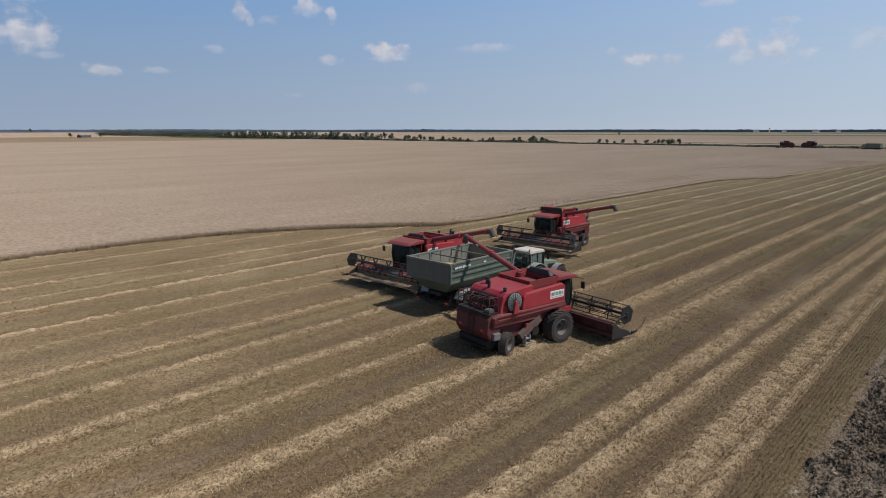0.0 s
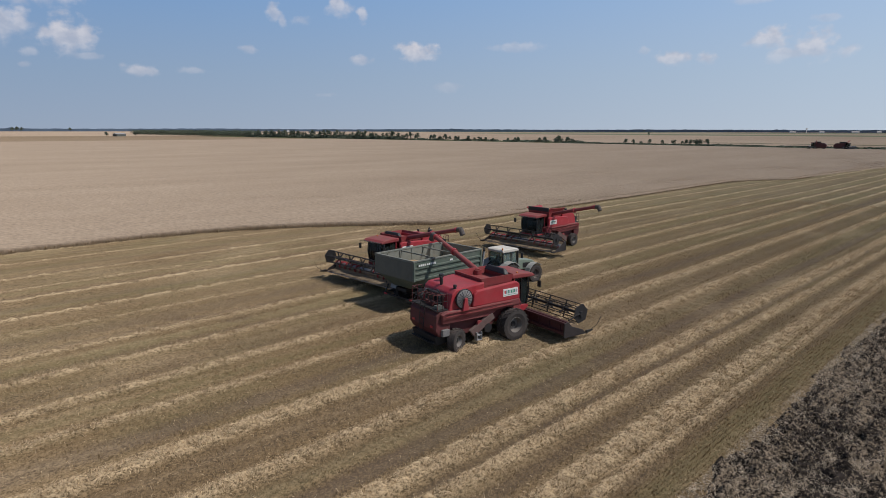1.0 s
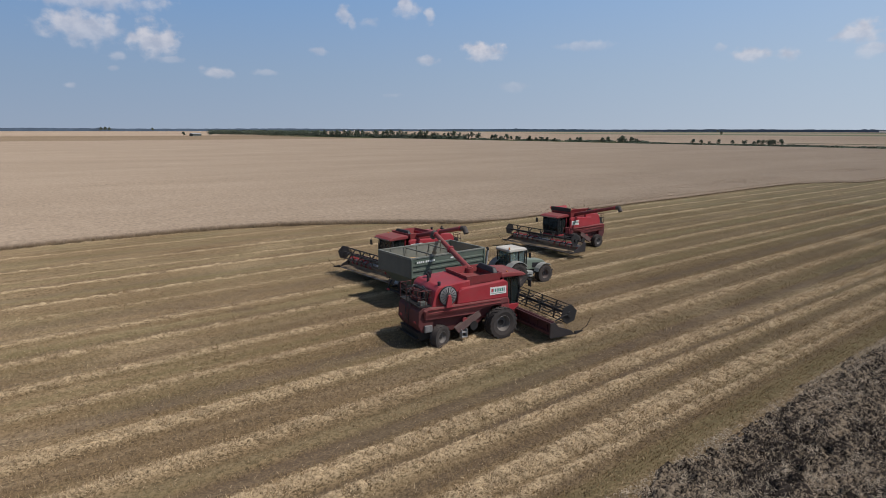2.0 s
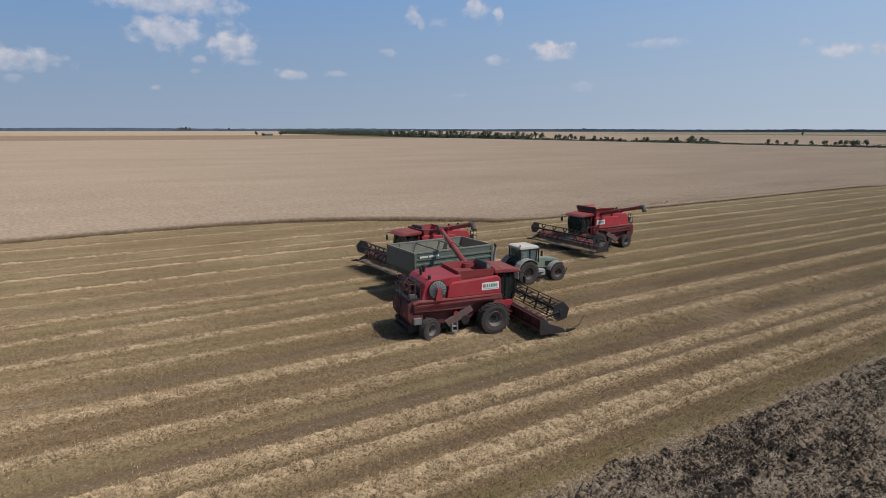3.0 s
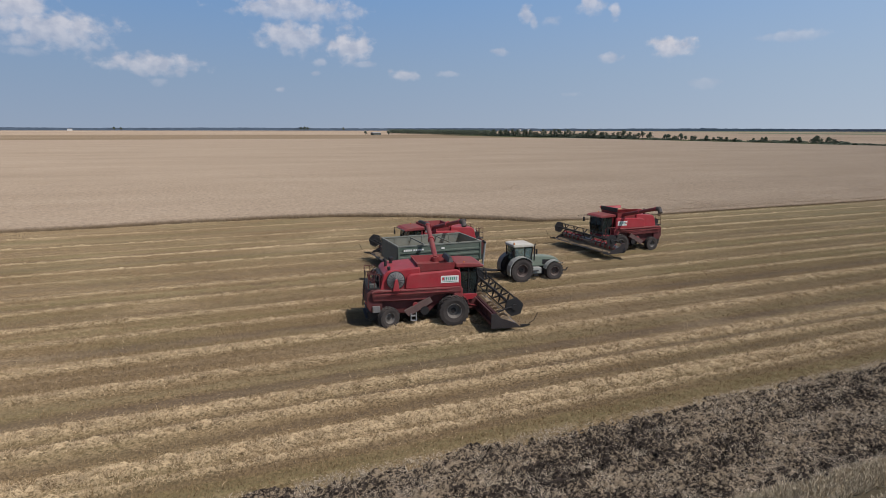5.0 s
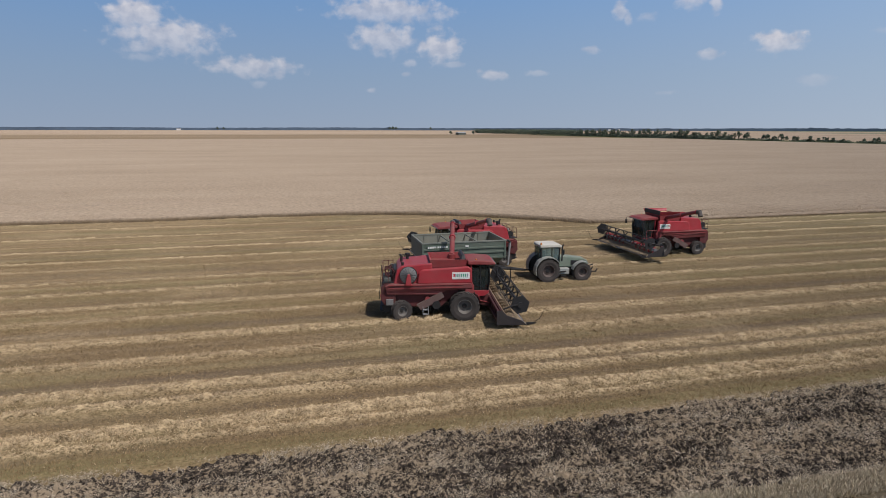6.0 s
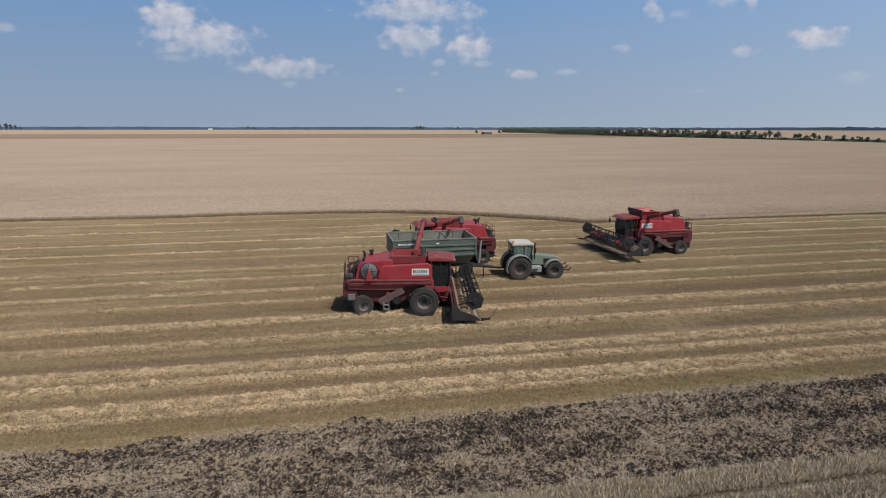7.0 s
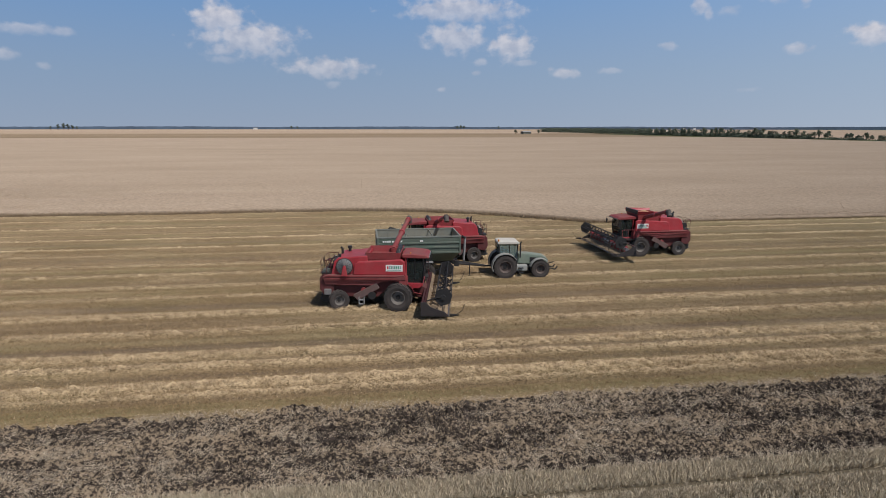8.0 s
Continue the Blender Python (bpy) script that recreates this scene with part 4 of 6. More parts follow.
def combine(name, m, label, width, auger_turn=0.0, flap=True, lift=0.0, steer=0.0, strawed=False):
    """Red combine harvester heading along +y; the origin lies on the ground under the front axle."""
    c = thing(name, m, label, "combine harvester", "combine harvesters")
    # lower hull
    hull = Geo().prism([(-4.2, 1.0), (-4.75, 1.35), (-4.75, 2.25), (0.35, 2.25), (0.5, 1.85), (0.3, 1.45), (-0.9, 1.3), (-1.4, 0.82), (-3.2, 0.82)], -1.08, 1.08, "x")
    # the shade below the skirts is painted into this red
    part("hull", hull, HULL_RED, c, "dusty red lower hull, painted dark as in shade", bevel=0.03)
    # rear straw hood and chopper
    hood = Geo().prism([(-4.3, 1.1), (-5.0, 1.0), (-5.25, 1.4), (-5.2, 2.2), (-4.95, 2.42), (-4.3, 2.42)], -1.32, 1.32, "x")
    part("straw_hood", hood, HULL_RED, c, "grimy red straw hood, painted dark as in shade", bevel=0.05)
    chop = Geo().prism([(-4.2, 0.62), (-5.05, 0.5), (-5.2, 0.98), (-4.3, 1.12)], -1.15, 1.15, "x")
    chop.prism([(-4.9, 0.5), (-5.28, 0.6), (-5.3, 0.68), (-5.0, 0.62)], -1.05, 1.05, "x")
    part("straw_chopper", chop, BLACK, c, "dark straw chopper and spreader", bevel=0.02)
    for xx in (-0.9, 0.9):
        part("tail_lamp", Geo().box(xx - 0.12, xx + 0.12, -5.27, -5.19, 1.5, 1.62), RED_PRINT, c, bevel=0.01)
    # skirts and side panels
    for s in (-1, 1):
        x0, x1 = sorted((s * 1.2, s * 1.58))
        skirt = Geo().prism([(-4.85, 1.72), (-4.95, 2.28), (-4.6, 2.42), (0.42, 2.42), (0.5, 2.1), (0.42, 1.82), (-0.3, 1.98), (-1.15, 1.92), (-1.5, 1.66)], x0, x1, "x")
        skirt.v = [(x * (1.0 if z > 2.05 else 0.89), y, z) for x, y, z in skirt.v]
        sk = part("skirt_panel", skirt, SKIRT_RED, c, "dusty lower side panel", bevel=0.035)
        for zz in (2.16, 2.34):
            part("panel_rib", Geo().box(min(s * 1.575, s * 1.6), max(s * 1.575, s * 1.6), -4.75, -0.05, zz - 0.025, zz + 0.025), RED_DUSTY, sk, bevel=0.008)
        up = Geo().prism([(-2.95, 2.4), (-2.85, 3.12), (-2.62, 3.3), (0.25, 3.46), (0.46, 3.3), (0.5, 2.4)], *sorted((s * 1.28, s * 1.56)), "x")
        pn = part("side_panel", up, RED, c, "glossy red side panel", bevel=0.07)
        plate = part("sign_plate", Geo().box(*sorted((s * 1.556, s * 1.575)), -0.78, 0.32, 2.68, 3.12), WHITE, pn, "white sign plate with green and red bars", bevel=0.004)
        part("sign_edge", Geo().box(*sorted((s * 1.575, s * 1.581)), -0.7, 0.24, 2.75, 2.77), GREEN_PRINT, plate)
        for k in range(8):
            a = -0.7 + k * 0.12
            part("sign_bar", Geo().box(*sorted((s * 1.575, s * 1.582)), a, a + (0.075 if k else 0.1), 2.84, 3.03), (RED_PRINT, GREY_PRINT, GREEN_PRINT, GREY_PRINT, GREEN_PRINT, GREEN_PRINT, GREEN_PRINT, GREY_PRINT)[k], plate)
        pillar = Geo().prism([(0.05, 1.6), (0.05, 2.45), (0.5, 2.45), (0.62, 2.2), (0.62, 1.75), (0.4, 1.55)], *sorted((s * 0.95, s * 1.5)), "x")
        part("front_corner", pillar, RED_DUSTY, c, bevel=0.04)
    # upper engine housing
    eng = Geo().prism([(-4.45, 2.3), (-4.2, 3.3), (-3.95, 3.52), (-2.0, 3.68), (-2.0, 2.3)], -1.38, 1.38, "x")
    part("engine_housing", eng, RED, c, "red engine housing dulled by dust", bevel=0.07)
    part("exhaust", Geo().rod((-0.1, -3.9, 3.4), (-0.1, -3.9, 3.86), 0.085, seg=10).rod((-0.1, -3.9, 3.86), (-0.1, -4.0, 3.98), 0.07, seg=10), DARK, c, "dark exhaust stub", smooth=True)
    part("air_intake", Geo().rod((-0.7, -3.5, 3.5), (-0.7, -3.5, 3.8), 0.1, seg=12).rod((-0.7, -3.5, 3.8), (-0.7, -3.5, 3.94), 0.16, 0.15, seg=12), BLACK, c, "black air intake bowl", smooth=True)
    part("filler_cap", Geo().rod((1.12, -3.85, 3.45), (1.12, -3.85, 3.66), 0.09, seg=10).rod((1.12, -3.85, 3.66), (1.12, -3.85, 3.74), 0.11, 0.09, seg=10), BLACK, c, "black filler cap", smooth=True)
    # rotary screen with duct
    sx, so = 1.40, 1
    scr = Geo().lathe([(so * 0.0, 0.52), (so * 0.14, 0.52), (so * 0.17, 0.48), (so * 0.17, 0.1), (so * 0.2, 0.06), (so * 0.2, 0.01)], (sx, -3.5, 2.98), 30)
    screen = part("rotary_screen", scr, SCREEN, c, "round grey rotary air screen", smooth=True)
    for k in range(16):
        a = 2 * math.pi * k / 16
        part("screen_rib", Geo().rod((sx + so * 0.18, -3.5 + 0.1 * math.cos(a), 2.98 + 0.1 * math.sin(a)), (sx + so * 0.18, -3.5 + 0.48 * math.cos(a), 2.98 + 0.48 * math.sin(a)), 0.014, seg=4), DARK, screen)
    part("screen_ring", Geo().lathe([(0, 0.50), (so * 0.03, 0.54), (0, 0.56), (-so * 0.1, 0.54)], (sx + so * 0.14, -3.5, 2.98), 30), BLACK, screen, smooth=True)
    duct = Geo().add([(sx + so * 0.18, -3.56, 3.06), (sx + so * 0.18, -3.4, 3.06), (sx + so * 0.18, -3.3, 2.35), (sx + so * 0.18, -3.72, 2.35),
                      (sx + so * 0.3, -3.56, 3.06), (sx + so * 0.3, -3.4, 3.06), (sx + so * 0.32, -3.3, 2.35), (sx + so * 0.32, -3.72, 2.35)],
                     [(0, 1, 2, 3), (4, 7, 6, 5), (0, 4, 5, 1), (1, 5, 6, 2), (2, 6, 7, 3), (3, 7, 4, 0)])
    part("screen_duct", duct, RED, screen, "red suction duct", bevel=0.03)
    # engine deck with rails and ladder
    deck = Geo().box(-1.3, 1.3, -5.15, -4.3, 2.44, 2.5)
    dk = part("service_deck", deck, DARK, c, "rear service deck with rails")
    for s in (-1, 1):
        for yy in (-5.1, -4.75, -4.45):
            part("rail_post", Geo().rod((s * 1.27, yy, 2.5), (s * 1.27, yy, 3.35), 0.02, seg=6), HULL_RED, dk)
        part("rail", Geo().pipe([(s * 1.27, -4.4, 3.35), (s * 1.27, -5.1, 3.35), (s * 0.45, -5.13, 3.35)], 0.02), HULL_RED, dk)
        part("rail", Geo().pipe([(s * 1.27, -4.4, 2.95), (s * 1.27, -5.1, 2.95), (s * 0.45, -5.13, 2.95)], 0.018), DARK, dk)
    lad = Geo()
    for xx in (-0.22, 0.22):
        lad.rod((xx, -5.36, 1.1), (xx, -5.16, 3.3), 0.02, seg=6)
    for k in range(6):
        lad.rod((-0.22, -5.36 + 0.03 * k, 1.2 + 0.32 * k), (0.22, -5.36 + 0.03 * k, 1.2 + 0.32 * k), 0.018, seg=6)
    part("rear_ladder", lad, DARK, c)
    box_ = Geo().box(-0.5, 0.3, -4.8, -4.4, 2.5, 2.74)
    part("battery_box", box_, HULL_RED, c, bevel=0.03)
    part("filter_box", Geo().box(0.75, 1.15, -5.0, -4.6, 2.5, 2.68), TAILBOARD, c, "pale grey box on the deck", bevel=0.02)
    part("engine_block", Geo().box(-0.95, 0.75, -4.42, -4.2, 2.5, 3.2).box(-0.7, 0.1, -4.55, -4.42, 2.7, 3.05), BLACK, c, "black engine seen above the deck", bevel=0.03)
    part("hose", Geo().pipe([(0.6, -4.45, 2.6), (0.75, -4.62, 2.9), (0.6, -4.5, 3.3), (0.2, -4.4, 3.35)], 0.05), BLACK, c)
    part("hose", Geo().pipe([(-1.0, -4.45, 2.55), (-0.95, -4.7, 2.8), (-0.7, -4.5, 3.25)], 0.045), STEEL, c)
    for q in range(4):
        xx = -0.95 + 0.5 * q
        part("deck_pipe", Geo().pipe([(xx, -4.3, 2.55), (xx + 0.08, -4.9, 2.62 + 0.05 * q), (xx + 0.14, -4.98, 3.0 + 0.06 * q), (xx + 0.3, -4.6, 3.12 + 0.05 * q), (xx + 0.32, -4.25, 3.0)], 0.024), HULL_RED, c)
    part("pulley", Geo().rod((-1.32, -4.5, 2.85), (-1.2, -4.5, 2.85), 0.25, seg=16), DARK, c, smooth=True)
    # grain tank with walls and grain
    z0, z1 = 3.4, 3.86 if flap else 4.0
    low = z1 - 4.0
    wall = Geo()
    ring = []
    for z, xx, ya, yb in ((z0, 1.22, -2.05, 0.1), (z1, 1.29, -2.16, 0.2), (z1, 1.24, -2.11, 0.15), (z0 + 0.02, 1.17, -2.0, 0.05)):
        ring += [(-xx, ya, z), (xx, ya, z), (xx, yb, z), (-xx, yb, z)]
    wall.add(ring, [(4 * k + i, 4 * k + (i + 1) % 4, 4 * k + 4 + (i + 1) % 4, 4 * k + 4 + i) for k in range(3) for i in range(4)])
    tank = part("grain_tank", wall, RED_DUSTY, c, "open red grain tank")
    part("tank_floor", Geo().box(-1.2, 1.2, -2.03, 0.08, 3.3, 3.45), RED_DUSTY, tank)
    if flap:
        fl = Geo().add([(x, y, z + low) for x, y, z in ((-1.0, -0.2, 3.9), (0.95, -0.2, 3.9), (1.0, 0.15, 3.9), (-1.05, 0.15, 3.9), (-0.75, -0.1, 4.22), (0.7, -0.1, 4.22), (0.75, 0.1, 4.2), (-0.8, 0.1, 4.2))],
                       [(3, 2, 1, 0), (4, 5, 6, 7), (0, 1, 5, 4), (1, 2, 6, 5), (2, 3, 7, 6), (3, 0, 4, 7)])
        part("tank_cover", fl, BLACK, tank, "black folded tank cover", bevel=0.06)
    else:
        fl = Geo().box(-1.25, 1.25, 0.12, 0.3, 3.96, 4.34)
        part("tank_cover", fl, BLACK, tank, "black folded tank cover", bevel=0.05)
        gr = Geo().lathe([(0.0, 1.0), (0.2, 0.65), (0.34, 0.2), (0.36, 0.01)], (0, -1.0, 3.8), 20, "z")
        part("grain_heap", gr, GRAIN, tank, "heap of pale grain", smooth=True)
        for s in (-1, 1):
            w = Geo().add([(s * 1.32, -2.2, 3.97), (s * 1.32, 0.2, 3.97), (s * 1.45, 0.3, 4.25), (s * 1.5, -2.3, 4.19), (s * 1.28, -2.2, 3.97), (s * 1.28, 0.2, 3.97), (s * 1.41, 0.3, 4.27), (s * 1.46, -2.3, 4.21)],
                          [(0, 1, 2, 3), (7, 6, 5, 4), (0, 4, 5, 1), (1, 5, 6, 2), (2, 6, 7, 3), (3, 7, 4, 0)])
            part("tank_flap", w, RED, tank, "dusty red tank flap folded out")
    # unloading auger on the left shoulder
    aug = new("unloading_auger", mesh_of("unloading_auger", Geo().rod((0, 0, -0.9), (0, 0, 0.12), 0.24, seg=14).rod((0.05, 0, 0.02), (-2.9, 0, 0.72), 0.175, seg=14)
                                        .rod((-2.9, 0, 0.72), (-5.55, 0, 1.33), 0.155, seg=14), RED_DUSTY, 0, True))
    aug.parent = c
    aug.matrix_local = pose(-1.12, -0.55, 3.62, 0, 0, auger_turn)
    tagged(aug, "long red unloading auger swung out")
    part("auger_joint", Geo().rod((-2.82, 0, 0.70), (-2.98, 0, 0.74), 0.235, seg=14), RED, aug, smooth=True)
    part("auger_joint", Geo().rod((-5.3, 0, 1.27), (-5.42, 0, 1.3), 0.2, seg=14), RED, aug, smooth=True)
    part("spout", Geo().rod((-5.5, 0, 1.32), (-5.85, 0, 1.36), 0.19, 0.2, seg=12).rod((-5.8, 0, 1.38), (-6.02, 0, 1.0), 0.18, 0.2, seg=12), SPOUT, aug, "dusty rubber spout", smooth=True)
    part("auger_lamp", Geo().box(-4.3, -4.15, -0.28, -0.16, 1.0, 1.12), LAMP_GLASS, aug, bevel=0.01)
    # cab
    cab = part("cab", Geo().prism([(0.35, 1.4), (1.35, 1.42), (1.62, 1.62), (1.62, 1.78), (0.35, 1.78)], -1.05, 1.05, "x"), RED, c, "cab with dark tinted glass and red pillars", bevel=0.03)
    for s in (-1, 1):
        part("pillar", Geo().pipe([(s * 0.92, 1.58, 1.78), (s * 0.98, 1.7, 2.7), (s * 0.98, 1.6, 3.5)], 0.045), BLACK, cab)
        part("pillar", Geo().pipe([(s * 0.98, 0.5, 1.75), (s * 1.0, 0.48, 3.5)], 0.06), RED, cab)
        part("pillar", Geo().pipe([(s * 0.97, 1.08, 1.75), (s * 1.0, 1.08, 3.5)], 0.03), BLACK, cab)
    gl = Geo().prism([(0.5, 1.76), (1.55, 1.76), (1.68, 2.7), (1.56, 3.48), (0.5, 3.48)], -0.955, 0.955, "x")
    part("cab_glass", gl, GLASS, cab, "dark tinted cab glass", bevel=0.03)
    roof = Geo().prism([(0.25, 3.48), (1.98, 3.44), (2.04, 3.54), (1.8, 3.68), (0.9, 3.76), (0.25, 3.74)], -1.14, 1.14, "x")
    rf = part("cab_roof", roof, RED_DUSTY, cab, "dusty red cab roof with lamps", bevel=0.06)
    for k in range(6):
        xx = -0.85 + k * 0.34
        part("work_lamp", Geo().box(xx - 0.09, xx + 0.09, 2.0, 2.06, 3.46, 3.55), LAMP_GLASS, rf, bevel=0.012)
    part("beacon", Geo().rod((0.9, 0.8, 3.7), (0.9, 0.8, 3.82), 0.05, 0.045, seg=10), AMBER, rf, smooth=True)
    seat = Geo().box(-0.28, 0.28, 0.75, 1.25, 1.9, 2.2).box(-0.26, 0.26, 0.62, 0.78, 2.15, 2.9)
    part("seat", seat, SEAT, cab, bevel=0.05)
    part("steering_column", Geo().rod((0, 1.45, 1.78), (0, 1.33, 2.4), 0.05, seg=8).lathe([(0.0, 0.2), (0.03, 0.22), (0.0, 0.24), (-0.03, 0.22)], (0, 1.3, 2.42), 16, "z"), BLACK, cab)
    for s in (-1, 1):
        part("mirror", Geo().pipe([(s * 1.05, 1.8, 3.5), (s * 1.5, 2.05, 3.45), (s * 1.5, 2.05, 3.25)], 0.016).box(s * 1.5 - 0.13, s * 1.5 + 0.13, 2.02, 2.08, 2.85, 3.25), BLACK, cab, "black wing mirror on an arm")
    # cab platform, ladder and rail on the left
    pl = Geo().box(-1.85, -1.0, 0.62, 1.85, 1.62, 1.68)
    plat = part("cab_platform", pl, DARK, c, "dark platform beside the cab")
    for yy in (0.7, 1.3, 1.85):
        part("rail_post", Geo().rod((-1.82, yy, 1.68), (-1.82, yy, 2.6), 0.02, seg=6), RED_DUSTY, plat)
    part("rail", Geo().pipe([(-1.82, 0.7, 2.6), (-1.82, 1.85, 2.6)], 0.022), RED_DUSTY, plat)
    st = Geo()
    for yy in (1.1, 1.55):
        st.rod((-1.86, yy, 1.6), (-2.05, yy, 0.5), 0.022, seg=6)
    for k in range(4):
        st.box(-2.08 + k * 0.055, -1.9 + k * 0.055, 1.1, 1.55, 0.52 + k * 0.3, 0.55 + k * 0.3)
    part("cab_ladder", st, DARK, plat)
    # feeder house and axles
    fh = Geo().prism([(0.5, 1.05), (0.55, 1.62), (1.2, 1.58), (1.86, 1.22), (1.86, 0.5), (1.2, 0.68)], -0.62, 0.62, "x")
    part("feeder_house", fh.lifted(lift), HULL_RED, c, "dusty red feeder house", bevel=0.03)
    for s in (-1, 1):
        part("lift_cylinder", Geo().rod((s * 0.45, 0.25, 0.85), (s * 0.45, 1.6, 0.62), 0.055, seg=8), DARK, c)
    for s in (-1, 1):
        for q in range(4):
            y0 = 0.66 + 0.09 * q
            part("hydraulic_hose", Geo().pipe([(s * 1.2, 0.5, 1.9 - 0.1 * q), (s * (1.34 + 0.03 * q), y0, 1.75 - 0.08 * q), (s * 1.3, y0 + 0.1, 1.2), (s * 0.9, 1.35 + 0.1 * q, 0.95)], 0.03), RED_DUSTY if q % 2 else DARK, c)
    part("front_axle", Geo().box(-1.25, 1.25, -0.18, 0.18, 0.78, 1.12).rod((-1.3, 0, 0.95), (1.3, 0, 0.95), 0.2, seg=10), RED_DUSTY, c, bevel=0.02)
    part("rear_axle", Geo().box(-1.2, 1.2, -4.08, -3.82, 0.52, 0.74).rod((0, -3.95, 0.6), (0, -3.95, 1.2), 0.12, seg=8), RED_DUSTY, c, bevel=0.02)
    for s in (-1, 1):
        wheel(c, s * 1.52, 0, 0.95, 0.72, 0.47, s, 20)
        hub = wheel(c, s * 1.42, -3.95, 0.68, 0.44, 0.34, s, 16)
        pivot = Matrix.Translation((s * 1.42, -3.95, 0))
        hub.matrix_local = pivot @ pose(0, 0, 0, 0, 0, steer) @ pivot.inverted()
    # elevator, step and box under the right side
    for s in (-1, 1):
        sh = Geo().add([(s * 1.22, -3.0, 1.02), (s * 1.22, -2.72, 0.66), (s * 1.22, -1.25, 1.5), (s * 1.22, -1.45, 1.85), (s * 1.44, -3.0, 1.02), (s * 1.44, -2.72, 0.66), (s * 1.44, -1.25, 1.5), (s * 1.44, -1.45, 1.85)],
                       [(0, 1, 2, 3), (7, 6, 5, 4), (0, 4, 5, 1), (1, 5, 6, 2), (2, 6, 7, 3), (3, 7, 4, 0)])
        part("grain_elevator", sh, ELEVATOR, c, "dusty grain elevator", bevel=0.02)
        part("pulley", Geo().rod((s * 1.3, -1.75, 1.0), (s * 1.46, -1.75, 1.0), 0.26, seg=16), DARK, c, smooth=True)
        part("pulley", Geo().rod((s * 1.3, -2.3, 1.35), (s * 1.42, -2.3, 1.35), 0.18, seg=16), RED_DUSTY, c, smooth=True)
    st = Geo().box(1.3, 1.55, -2.62, -2.25, 0.42, 0.46).box(1.3, 1.55, -2.62, -2.25, 0.7, 0.74).box(1.3, 1.55, -2.62, -2.58, 0.42, 0.9).box(1.3, 1.55, -2.29, -2.25, 0.42, 0.9)
    part("side_step", st, PLATE, c, "grey folding step")
    part("tail_bracket", Geo().box(1.1, 1.5, -4.9, -4.45, 1.05, 1.42), SCREEN, c, "grey tail bracket", bevel=0.02)
    header(c, width, lift, strawed)
    return c


def place(x, y, turn):
    return pose(x, y, 0.0, 0, 0, turn)


combine("combine_harvester", place(-19.83, 29.4, -9.5), "dusty red combine harvester unloading grain into the trailer", 8.0, -6.0, True, 0.1, 24.0, True)
combine("combine_harvester", place(-33.8, 32.9, 181.0), "red combine harvester with raised header behind the trailer", 8.4, 0.0, True, 0.4)
combine("combine_harvester", place(-34.3, 52.7, 180.0), "red combine harvester with full grain tank near the uncut wheat", 8.8, -7.0, False, 0.35)


